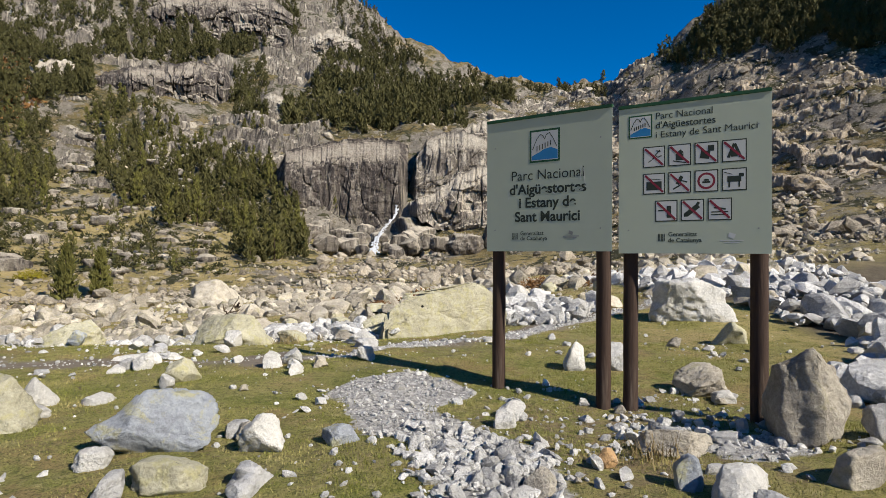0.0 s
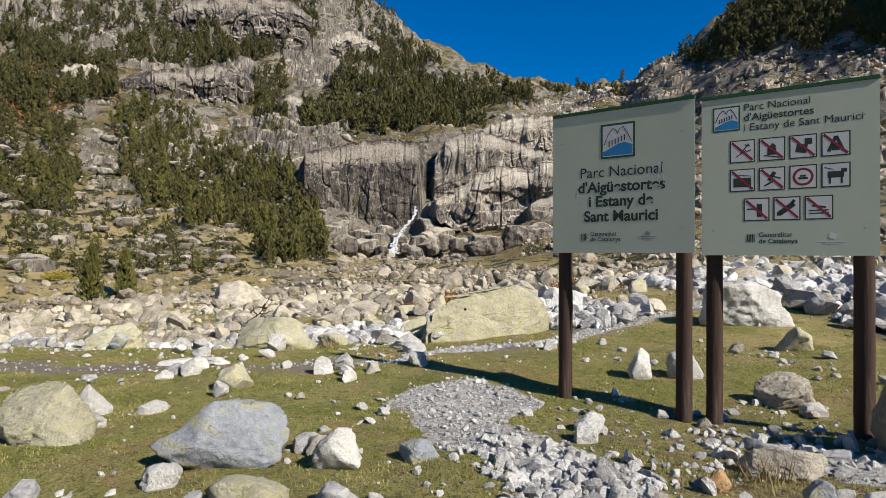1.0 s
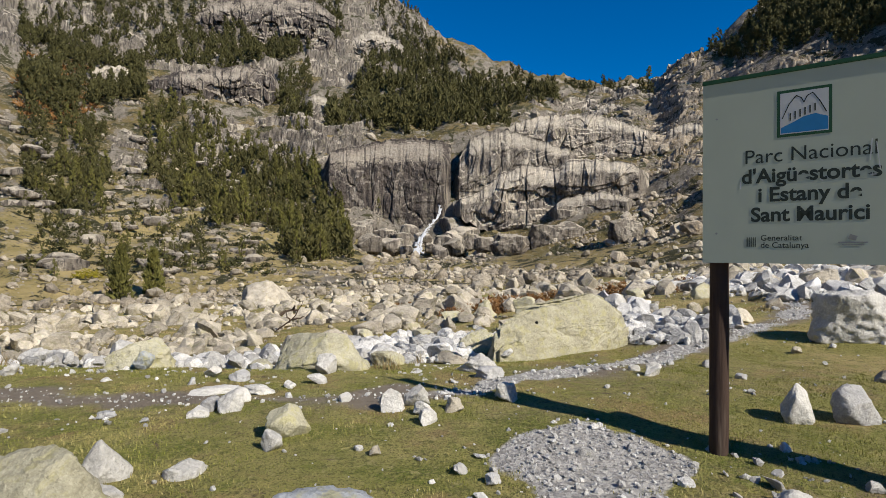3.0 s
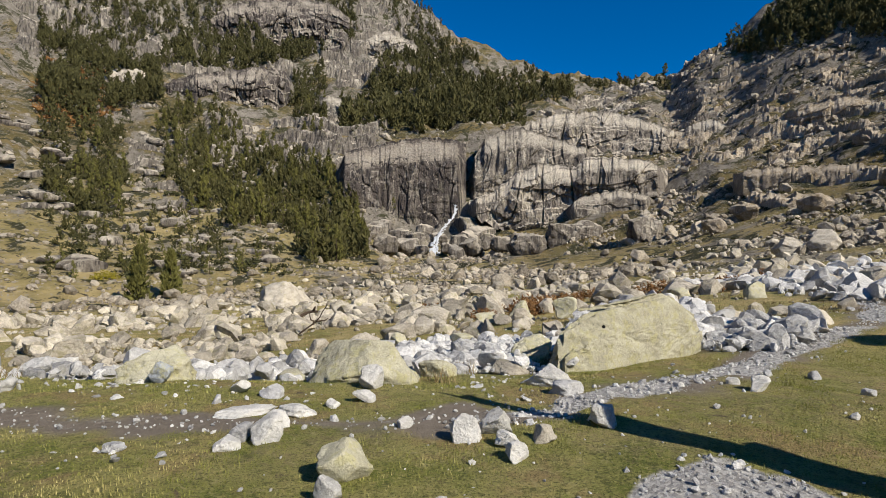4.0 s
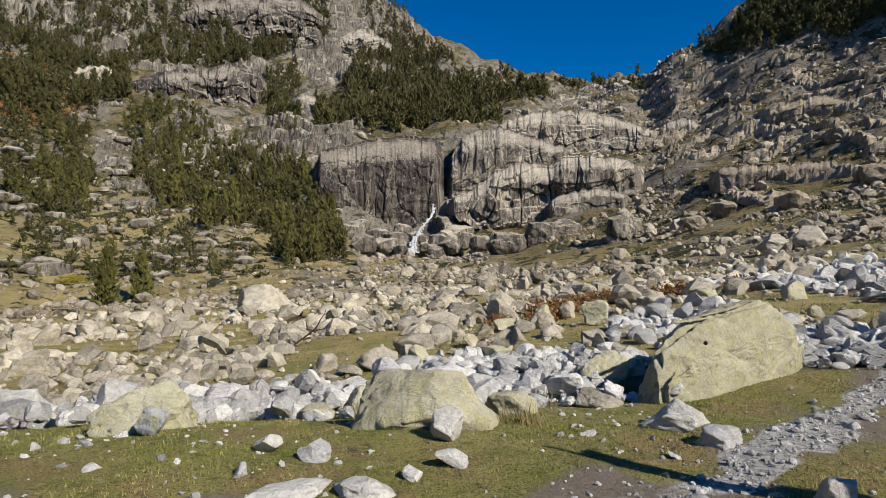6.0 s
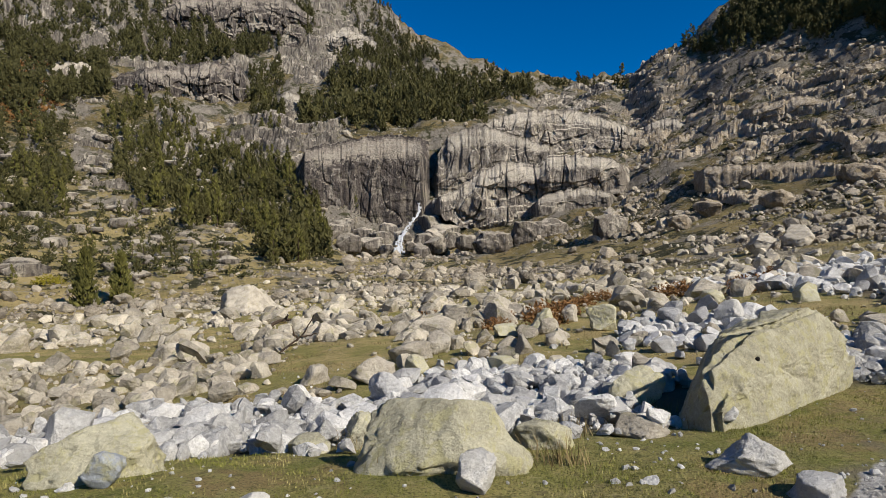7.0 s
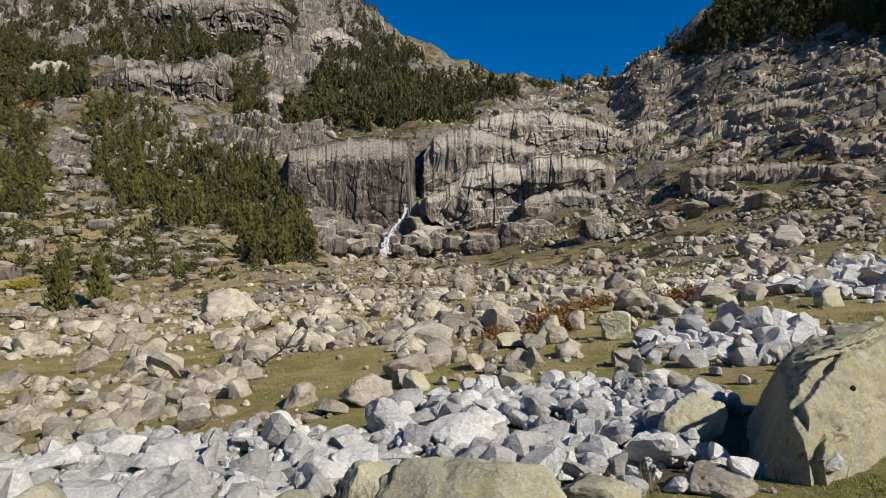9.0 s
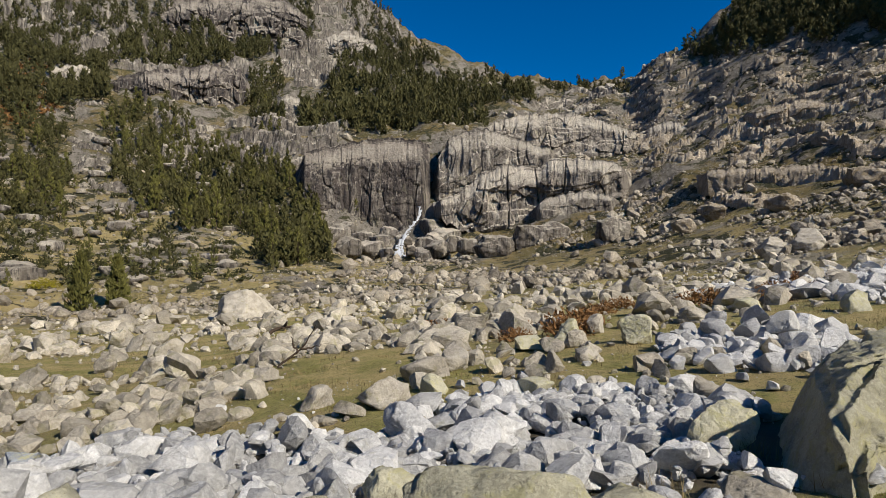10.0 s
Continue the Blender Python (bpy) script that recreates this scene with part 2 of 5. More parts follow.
GREY_STONE = rock_material("grey_granite", (0.52, 0.515, 0.505), (0.31, 0.31, 0.315), (0.32, 0.30, 0.18), 0.12, 2.2, pitted=0.35)
WHITE_STONE = rock_material("white_granite", (0.68, 0.66, 0.62), (0.46, 0.45, 0.425), (0.38, 0.355, 0.23), 0.1, 2.2, pitted=0.35)
BLUE_STONE = rock_material("blue_grey_granite", (0.40, 0.43, 0.47), (0.28, 0.30, 0.335), (0.50, 0.475, 0.26), 0.5, 2.0)
LICHEN_STONE = rock_material("lichen_granite", (0.50, 0.475, 0.35), (0.33, 0.31, 0.225), (0.47, 0.44, 0.235), 0.5, 3.2, pitted=0.65)
TAN_STONE = rock_material("tan_granite", (0.50, 0.455, 0.375), (0.28, 0.25, 0.205), (0.34, 0.315, 0.17), 0.3, 1.8)
RUST_STONE = rock_material("rusty_stone", (0.26, 0.11, 0.06), (0.13, 0.06, 0.04), (0.30, 0.18, 0.09), 0.3, 2.5)
ORANGE_STONE = rock_material("orange_stone", (0.55, 0.34, 0.16), (0.43, 0.30, 0.18), (0.56, 0.51, 0.43), 0.5, 2.5)
GREY_RUBBLE = rock_material("grey_rubble", (0.68, 0.665, 0.64), (0.40, 0.395, 0.385), (0.36, 0.335, 0.22), 0.18, 1.6, island=True, pitted=0.4)
TAN_RUBBLE = rock_material("tan_rubble", (0.58, 0.525, 0.425), (0.30, 0.265, 0.21), (0.34, 0.315, 0.18), 0.4, 1.0, island=True)
SCREE = rock_material("scree", (0.54, 0.475, 0.375), (0.24, 0.205, 0.16), (0.30, 0.27, 0.16), 0.3, 0.35, island=True)
SLOPE_ROCK = rock_material("slope_granite", (0.56, 0.475, 0.36), (0.27, 0.225, 0.165), (0.26, 0.195, 0.10), 0.45, 0.22, streaks=0.3)
CLIFF = rock_material("cliff_granite", (0.42, 0.37, 0.30), (0.22, 0.19, 0.155), (0.27, 0.245, 0.165), 0.25, 0.12, streaks=1.0)
SLAB = rock_material("slab_granite", (0.60, 0.54, 0.44), (0.34, 0.30, 0.24), (0.30, 0.275, 0.17), 0.25, 0.16, streaks=0.72)


def ground_material():
    m, nt, bsdf = nodes_of("alpine_ground")
    g = Graph(nt)
    geo = g.node("ShaderNodeNewGeometry")
    pos = geo.outputs["Position"]

    def attr(name):
        n = nt.nodes.new("ShaderNodeAttribute")
        n.attribute_name = name
        return n.outputs["Fac"]

    # short turf, green and straw-coloured
    turf = g.mix(g.step(g.noise(pos, 1.3, 6, 0.65), 0.36, 0.62), (0.21, 0.24, 0.045), (0.46, 0.40, 0.15))
    turf = g.mix(g.step(g.noise(pos, 28, 3, 0.6), 0.4, 0.66), turf, (0.37, 0.35, 0.11))
    turf = g.mix(g.step(g.noise(pos, 0.8, 5, 0.7), 0.50, 0.62), turf, (0.40, 0.30, 0.13))
    turf = g.mix(g.math("MULTIPLY", attr("worn"), g.step(g.noise(pos, 5.5, 6, 0.75, 0.6), 0.44, 0.58)), turf, g.mix(g.noise(pos, 30, 4, 0.7), (0.17, 0.115, 0.06), (0.46, 0.36, 0.22)))
    turf = g.mix(g.step(g.noise(pos, 3.4, 5, 0.7, 0.5), 0.60, 0.70), turf, (0.17, 0.125, 0.08))
    turf = g.mix(attr("dry"), turf, g.mix(g.step(g.noise(pos, 0.8, 6, 0.7), 0.4, 0.62), (0.36, 0.33, 0.10), (0.60, 0.47, 0.21)))
    turf = g.mix(g.math("MULTIPLY", g.step(g.noise(pos, 55, 4, 0.7), 0.50, 0.64), 0.75), turf, (0.055, 0.06, 0.018))
    turf = g.mix(g.math("MULTIPLY", g.step(g.noise(pos, 12, 5, 0.72, 0.4), 0.53, 0.64), 0.65), turf, (0.10, 0.105, 0.03))
    turf = g.mix(g.math("MULTIPLY", g.step(g.noise(pos, 7.5, 5, 0.72, 0.7), 0.56, 0.66), 0.7), turf, (0.50, 0.44, 0.20))
    dirt = g.mix(g.noise(pos, 9, 5, 0.7), (0.19, 0.15, 0.11), (0.40, 0.345, 0.28))
    cells = g.node("ShaderNodeTexVoronoi", Vector=pos, Scale=26.0)
    grit = g.mix(g.step(cells.outputs["Color"], 0.15, 0.85), (0.42, 0.405, 0.385), (0.72, 0.70, 0.67))
    near = g.mix(attr("dirt"), turf, dirt)
    near = g.mix(g.step(g.math("MULTIPLY_ADD", g.noise(pos, 6, 5, 0.7), 0.6, g.math("SUBTRACT", attr("gravel"), 0.3)), 0.3, 0.55), near, grit)
    # dark soil among the rubble, deepened in colour for the shade between stones
    stony = g.mix(g.noise(pos, 3, 6, 0.7), (0.06, 0.048, 0.03), (0.24, 0.20, 0.145))
    near = g.mix(attr("rubble"), near, stony)
    # far slopes: pale rock, dry grass, low shrubs
    dry = g.mix(g.step(g.noise(pos, 0.09, 6, 0.68), 0.38, 0.62), (0.27, 0.20, 0.08), (0.14, 0.12, 0.044))
    low = g.mix(g.step(g.noise(pos, 0.12, 6, 0.68), 0.36, 0.64), (0.62, 0.49, 0.23), (0.36, 0.30, 0.115))
    dry = g.mix(attr("pasture"), dry, low)
    rock = g.mix(g.step(g.noise(pos, 0.22, 7, 0.72), 0.3, 0.7), (0.16, 0.142, 0.115), (0.385, 0.345, 0.285))
    rockiness = g.math("ADD", g.noise(pos, 0.055, 8, 0.72), g.math("MULTIPLY", g.step(g.node("ShaderNodeSeparateXYZ", Vector=geo.outputs["Normal"]).outputs[2], 0.92, 0.55), 0.28))
    far = g.mix(g.step(rockiness, 0.50, 0.60), dry, rock)
    far = g.mix(g.step(g.noise(pos, 0.16, 5, 0.66, 0.6), 0.52, 0.58), far, (0.06, 0.06, 0.024))
    far = g.mix(g.step(g.noise(pos, 0.6, 6, 0.72, 0.4), 0.55, 0.64), far, (0.085, 0.075, 0.048))
    far = g.mix(g.math("MULTIPLY", g.step(g.noise(pos, 0.95, 6, 0.74, 0.5), 0.55, 0.63), 0.65), far, (0.52, 0.475, 0.40))
    far = g.mix(g.math("MULTIPLY", g.step(g.noise(pos, 0.05, 4, 0.6), 0.66, 0.74), attr("autumn")), far, (0.26, 0.13, 0.035))
    col = g.mix(attr("far"), near, far)
    col = g.node("ShaderNodeHueSaturation", Color=col, Value=0.74).outputs[0]
    nt.links.new(col, bsdf.inputs["Base Color"])
    rough_near = g.math("ADD", g.noise(pos, 22, 6, 0.75), g.math("MULTIPLY", cells.outputs["Distance"], g.math("MULTIPLY", attr("gravel"), 0.35)))
    rough_far = g.math("MULTIPLY", g.noise(pos, 0.5, 8, 0.75), 25.0)
    g.bump(bsdf, g.math("ADD", rough_near, g.math("MULTIPLY", rough_far, attr("far"))), 0.9, 0.07)
    return m


def plain_material(name, colour, roughness=0.7, spread=0.25, scale=20.0, metallic=0.0, vary=0.0, bump=0.2):
    m, nt, bsdf = nodes_of(name)
    g = Graph(nt)
    tex = nt.nodes.new("ShaderNodeTexCoord").outputs["Object"]
    fac = g.noise(tex, scale, 5, 0.65)
    colour = tuple(c * 0.76 for c in colour)
    col = g.mix(fac, tuple(c * (1 - spread) for c in colour), tuple(min(1, c * (1 + spread)) for c in colour))
    if vary:
        rnd = g.node("ShaderNodeObjectInfo").outputs["Random"]
        h = g.node("ShaderNodeHueSaturation", Color=col, Value=g.math("MULTIPLY_ADD", rnd, 2 * vary, 1 - vary), Hue=g.math("MULTIPLY_ADD", rnd, 0.04, 0.48))
        col = h.outputs[0]
    nt.links.new(col, bsdf.inputs["Base Color"])
    bsdf.inputs["Roughness"].default_value, bsdf.inputs["Metallic"].default_value = roughness, metallic
    if bump:
        g.bump(bsdf, fac, bump, 0.01)
    return m


def leaf_material(name, a, b, island=True):
    m, nt, bsdf = nodes_of(name)
    g = Graph(nt)
    geo = g.node("ShaderNodeNewGeometry")
    a, b = tuple(c * 0.66 for c in a), tuple(c * 0.66 for c in b)
    col = g.mix(geo.outputs["Random Per Island"], a, b)
    col = g.mix(g.math("MULTIPLY", g.node("ShaderNodeObjectInfo").outputs["Random"], 0.5), col, tuple(c * 1.35 for c in b))
    nt.links.new(col, bsdf.inputs["Base Color"])
    bsdf.inputs["Roughness"].default_value = 0.8
    return m


GROUND = ground_material()
NEEDLES = leaf_material("pine_needles", (0.055, 0.060, 0.015), (0.20, 0.19, 0.048))
FAR_NEEDLES = leaf_material("far_pine_needles", (0.030, 0.032, 0.010), (0.105, 0.098, 0.030))
SHRUB = leaf_material("shrub_leaves", (0.030, 0.036, 0.012), (0.085, 0.083, 0.028))
GOLD_LEAVES = leaf_material("golden_leaves", (0.22, 0.19, 0.02), (0.36, 0.31, 0.03))
RUST_LEAVES = leaf_material("rusty_leaves", (0.16, 0.075, 0.025), (0.33, 0.17, 0.06))
def grass_material():
    """Short blades, green in some patches, straw-coloured or dark in others."""
    m, nt, bsdf = nodes_of("grass_blades")
    g = Graph(nt)
    geo = g.node("ShaderNodeNewGeometry")
    pos = geo.outputs["Position"]
    col = g.mix(geo.outputs["Random Per Island"], (0.12, 0.135, 0.022), (0.26, 0.262, 0.058))
    col = g.mix(g.step(g.noise(pos, 1.6, 6, 0.72, 0.5), 0.44, 0.60), col, g.mix(geo.outputs["Random Per Island"], (0.27, 0.24, 0.078), (0.48, 0.41, 0.175)))
    col = g.mix(g.math("MULTIPLY", g.step(g.noise(pos, 5.0, 5, 0.7), 0.55, 0.66), 0.8), col, (0.055, 0.065, 0.014))
    nt.links.new(col, bsdf.inputs["Base Color"])
    bsdf.inputs["Roughness"].default_value = 0.8
    return m


GRASS = grass_material()
STRAW = leaf_material("dry_grass", (0.24, 0.17, 0.07), (0.40, 0.31, 0.15))
BARK = plain_material("bark", (0.085, 0.06, 0.042), 0.95, 0.4, 6)
WATER = plain_material("white_water", (0.66, 0.69, 0.72), 0.35, 0.35, 1.1)


# ------------------------------------------------------------------ mesh helpers
def mesh_from(name, verts, faces, material, flat=True):
    """A mesh of triangles or quads from arrays."""
    me = bpy.data.meshes.new(name)
    verts, faces = np.asarray(verts, np.float32), np.asarray(faces, np.int32)
    n, k = faces.shape
    me.vertices.add(len(verts))
    me.vertices.foreach_set("co", verts.ravel())
    me.loops.add(n * k)
    me.loops.foreach_set("vertex_index", faces.ravel())
    me.polygons.add(n)
    me.polygons.foreach_set("loop_start", np.arange(0, n * k, k, dtype=np.int32))
    me.polygons.foreach_set("use_smooth", np.full(n, not flat))
    me.update(calc_edges=True)
    me.materials.append(material)
    return me


def part(name, bm, material, parent, label=""):
    """Link a bmesh, or a ready mesh, as one object under a thing."""
    if isinstance(bm, bmesh.types.BMesh):
        me = bpy.data.meshes.new(name)
        bm.to_mesh(me)
        bm.free()
        me.materials.append(material)
    else:
        me = bm
    ob = new(name, me)
    ob.parent = parent
    return tagged(ob, label) if label else ob


def box_into(bm, cx, cy, cz, sx, sy, sz, bevel=0.0):
    made = bmesh.ops.create_cube(bm, size=1.0, matrix=Matrix.Translation((cx, cy, cz)) @ Matrix.Diagonal((sx, sy, sz, 1)))
    if bevel:
        edges = list({e for v in made["verts"] for e in v.link_edges})
        bmesh.ops.bevel(bm, geom=edges, offset=bevel, segments=2, affect="EDGES")


ICO = {}


def ico(level):
    if level not in ICO:
        bm = bmesh.new()
        bmesh.ops.create_icosphere(bm, subdivisions=level, radius=1.0)
        bm.verts.index_update()
        ICO[level] = (np.array([v.co[:] for v in bm.verts]), np.array([[v.index for v in f.verts] for f in bm.faces], np.int32))
        bm.free()
    return ICO[level]


def rock_shape(seed, level=3, cuts=13, depth=(0.48, 0.8), lumps=0.07, boxy=0.3, fluted=0.0, peak=0.0, rough=1.0):
    """A unit rock: a ball broken by flat faces, roughened."""
    rng = np.random.default_rng(seed)
    v, f = ico(level)
    v = v.copy()
    box = v / np.abs(v).max(axis=1, keepdims=True) * 0.82
    v = v * (1 - boxy) + box * boxy
    for _ in range(cuts):
        n = rng.normal(size=3)
        n[2] = n[2] * 0.8 + 0.15
        n /= np.linalg.norm(n)
        d = rng.uniform(*depth)
        over = v @ n - d
        v -= np.clip(over, 0, None)[:, None] * n * 0.94
    o = rng.uniform(-50, 50, 3)
    if lumps:
        p = v * 1.7 + o
        v *= 1 + lumps * fbm(p[:, 0], p[:, 1], p[:, 2], 3)[:, None]
        if level >= 4:
            p = v * 6 + o
            v *= 1 + 0.045 * rough * fbm(p[:, 0], p[:, 1], p[:, 2], 4, 0.62)[:, None]
            p = v * 2.6 - o
            crevice = smooth(0.09, 0.0, np.abs(fbm(p[:, 0], p[:, 1], p[:, 2], 2)))
            v *= 1 - (0.07 if rough > 0.8 else 0.0) * crevice[:, None]
    if level >= 2 and not fluted:
        low = np.clip(-v[:, 2], 0, 1)
        v[:, :2] *= (1 + 0.35 * low)[:, None]
        v[:, :2] *= (1 - peak * np.clip(v[:, 2] + 0.2, 0, 1))[:, None]
    if fluted:
        p = v * np.array([6.0, 6.0, 0.7]) + o
        groove = np.abs(fbm(p[:, 0], p[:, 1], p[:, 2], 3))
        side = smooth(0.75, 0.2, v[:, 2])
        v[:, :2] *= 1 - (fluted * np.clip(side, 0, 1) * groove)[:, None]
    return v, f


def rock_mesh(name, seed, size, material, level=3, flat=None, **shape):
    v, f = rock_shape(seed, level, **shape)
    return mesh_from(name, v * np.array(size), f, material, flat=level < 3 if flat is None else flat)


def ground_z(x, y):
    return float(height(np.array([x]), np.array([y]))[0])


def boulder(name, x, y, size, material, label, turn=0.0, seed=0, sink=0.35, level=5, tilt=0.0, category="boulder", group="", **shape):
    """One boulder, set into the ground by a share of its half height."""
    size = (size[0] * 0.93, size[1] * 0.93, size[2] * 0.86)
    level = min(level, 4) if max(size) < 0.3 else level
    ob = new(name, rock_mesh(name, seed, size, material, level, **shape))
    ob.matrix_world = pose(x, y, ground_z(x, y) + size[2] * (0.82 - sink), tilt, 0, turn)
    return tagged(ob, label, category, group)


# ------------------------------------------------------------------ ground
def build_ground():
    az = np.radians(np.concatenate([np.arange(-46, 50, 0.33), np.arange(50, 314, 2.0)]))
    r = 0.2 * 1.0205 ** np.arange(0, 464)
    r = np.concatenate([r, [3200, 4200]])
    A, R = np.meshgrid(az, r, indexing="ij")
    x, y = HUB[0] + R * np.sin(A), HUB[1] + R * np.cos(A)
    z = height(x, y)
    na, nr = A.shape
    verts = np.stack([x.ravel(), y.ravel(), z.ravel()], 1)
    verts = np.concatenate([verts, [[HUB[0], HUB[1], ground_z(*HUB)]]])
    i = np.arange(na)
    a, b = (i[:, None] * nr + np.arange(nr - 1)[None]), (((i + 1) % na)[:, None] * nr + np.arange(nr - 1)[None])
    quads = np.stack([a, a + 1, b + 1, b], -1).reshape(-1, 4)
    me = mesh_from("ground", verts, quads[:, ::-1], GROUND, flat=False)
    bm = bmesh.new()
    bm.from_mesh(me)
    bm.verts.ensure_lookup_table()
    hub = bm.verts[len(verts) - 1]
    for k in range(na):
        bm.faces.new((hub, bm.verts[int(((k + 1) % na) * nr)], bm.verts[int(k * nr)])).smooth = True
    bm.to_mesh(me)
    bm.free()
    x, y = verts[:, 0], verts[:, 1]
    rr = np.hypot(x - HUB[0], y - HUB[1])
    grey, flat = rubble_mask(x, y)
    masks = {"gravel": gravel_mask(x, y), "dirt": dirt_mask(x, y), "rubble": np.clip(grey + 0.28 * flat, 0, 1) * (1 - smooth(50, 80, rr)),
             "dry": smooth(5.5, 10, rr), "far": smooth(32, 75, rr + 6 * fbm(x / 9, y / 9, 1.0, 2)), "worn": np.maximum(1 - smooth(0.5, 1.2, np.hypot((x - 1.9) / 1.7, (y - 4.5) / 1.5)), 0.45 * smooth(0.05, 0.4, fbm(x / 1.4, y / 1.4, 13.0, 3))), "pasture": smooth(215, 130, rr) * np.maximum(smooth(6, -12, x - 0.1 * y), 0.75 * smooth(150, 95, rr)), "autumn": smooth(-20, -90, x) * smooth(90, 150, rr)}
    for key, value in masks.items():
        me.attributes.new(key, "FLOAT", "POINT").data.foreach_set("value", value.astype(np.float32))
    return tagged(new("ground", me), "alpine meadow, stony flat and mountain slopes", "ground", kind="structure")


build_ground()

# ---- things ----
def spot(az, r):
    return HUB[0] + r * math.sin(radians(az)), HUB[1] + r * math.cos(radians(az))


# ------------------------------------------------------------------ the two park signs
PANEL = plain_material("painted_panel", (0.60, 0.665, 0.545), 0.42, 0.06, 3, bump=0.05)
GREEN_EDGE = plain_material("green_edge", (0.035, 0.12, 0.06), 0.5, 0.2, 8)
METAL_BACK = plain_material("galvanised_back", (0.42, 0.43, 0.43), 0.45, 0.15, 10, metallic=0.7)
INK = plain_material("dark_ink", (0.045, 0.06, 0.05), 0.5, 0.2, 30, bump=0)
PAPER = plain_material("white_film", (0.74, 0.76, 0.76), 0.4, 0.06, 12, bump=0)
RED_FILM = plain_material("red_film", (0.30, 0.04, 0.07), 0.45, 0.2, 20, bump=0)
BLUE_FILM = plain_material("blue_film", (0.04, 0.28, 0.62), 0.4, 0.15, 20, bump=0)


def wood_material():
    m, nt, bsdf = nodes_of("weathered_post")
    g = Graph(nt)
    tex = nt.nodes.new("ShaderNodeTexCoord").outputs["Object"]
    grain = g.noise(g.scaled(tex, 1, 1, 0.06), 60, 6, 0.7)
    col = g.mix(grain, (0.022, 0.012, 0.009), (0.075, 0.048, 0.036))
    col = g.mix(g.step(g.noise(g.scaled(tex, 1, 1, 0.1), 9, 4, 0.6), 0.55, 0.70), col, (0.11, 0.083, 0.066))
    nt.links.new(col, bsdf.inputs["Base Color"])
    bsdf.inputs["Roughness"].default_value = 0.75
    g.bump(bsdf, grain, 0.6, 0.01)
    return m


WOOD = wood_material()


def flat_bars(name, boxes, y, material, parent, label=""):
    """Plain bars lying on a panel: each is centre x, centre z, width, height, turn in degrees."""
    bm = bmesh.new()
    for cx, cz, w, h, turn in boxes:
        m = Matrix.Translation((cx, y, cz)) @ Matrix.Rotation(radians(turn), 4, "Y") @ Matrix.Diagonal((w, 0.0005, h, 1))
        bmesh.ops.create_cube(bm, size=1.0, matrix=m)
    return part(name, bm, material, parent, label)


def disc_into(bm, cx, cz, rx, rz, y, turn=0.0, segments=20):
    m = Matrix.Translation((cx, y, cz)) @ Matrix.Rotation(radians(turn), 4, "Y") @ Matrix.Diagonal((rx, 1, rz, 1)) @ Matrix.Rotation(radians(90), 4, "X")
    bmesh.ops.create_cone(bm, cap_ends=True, segments=segments, radius1=1, radius2=1, depth=0.0005, matrix=m)


def lettering(text, x, z, size, y, parent, align="CENTER", bold=0.0, name="lettering", label="", material=None):
    cu = bpy.data.curves.new(name, "FONT")
    cu.body, cu.size, cu.align_x, cu.align_y = text, size, align, "CENTER"
    cu.extrude, cu.offset = 0.0002, bold
    cu.materials.append(material or INK)
    ob = new(name, cu)
    ob.parent = parent
    ob.matrix_basis = pose(x, y, z, 90, 0, 0)
    return tagged(ob, label) if label else ob


def post_mesh(name, length, r, seed, lean=0.0):
    rng = np.random.default_rng(seed)
    bm = bmesh.new()
    rings, sides = 14, 18
    rows = []
    for i in range(rings + 1):
        z = -0.25 + (length + 0.25) * i / rings
        rr = r * (1.04 - 0.07 * i / rings)
        ring = []
        for k in range(sides):
            a = 2 * math.pi * k / sides
            wob = 1 + 0.035 * math.sin(3 * a + seed) + 0.02 * rng.normal()
            ring.append(bm.verts.new((rr * wob * math.cos(a) + lean * z, rr * wob * math.sin(a), z)))
        rows.append(ring)
    for lo, hi in zip(rows[:-1], rows[1:]):
        for k in range(sides):
            bm.faces.new((lo[k], lo[(k + 1) % sides], hi[(k + 1) % sides], hi[k])).smooth = True
    bm.faces.new(rows[-1])
    bm.faces.new(rows[0][::-1])
    return bm


def panel_bm(w, z0, z1, bow):
    """A sheet of metal with turned-back side edges, slightly bowed."""
    bm = bmesh.new()
    nx, nz, t = 12, 10, 0.004
    front = [[bm.verts.new((w * i / nx, bow * (2 * i / nx - 1) ** 2, z0 + (z1 - z0) * k / nz)) for k in range(nz + 1)] for i in range(nx + 1)]
    back = [[bm.verts.new((v.co.x, v.co.y + t, v.co.z)) for v in col] for col in front]
    for i in range(nx):
        for k in range(nz):
            bm.faces.new((front[i][k], front[i + 1][k], front[i + 1][k + 1], front[i][k + 1]))
            bm.faces.new((back[i][k], back[i][k + 1], back[i + 1][k + 1], back[i + 1][k]))
    for k in range(nz):
        bm.faces.new((front[0][k], front[0][k + 1], back[0][k + 1], back[0][k]))
        bm.faces.new((front[nx][k], back[nx][k], back[nx][k + 1], front[nx][k + 1]))
    for i in range(nx):
        bm.faces.new((front[i][0], back[i][0], back[i + 1][0], front[i + 1][0]))
        bm.faces.new((front[i][nz], front[i + 1][nz], back[i + 1][nz], back[i][nz]))
    return bm


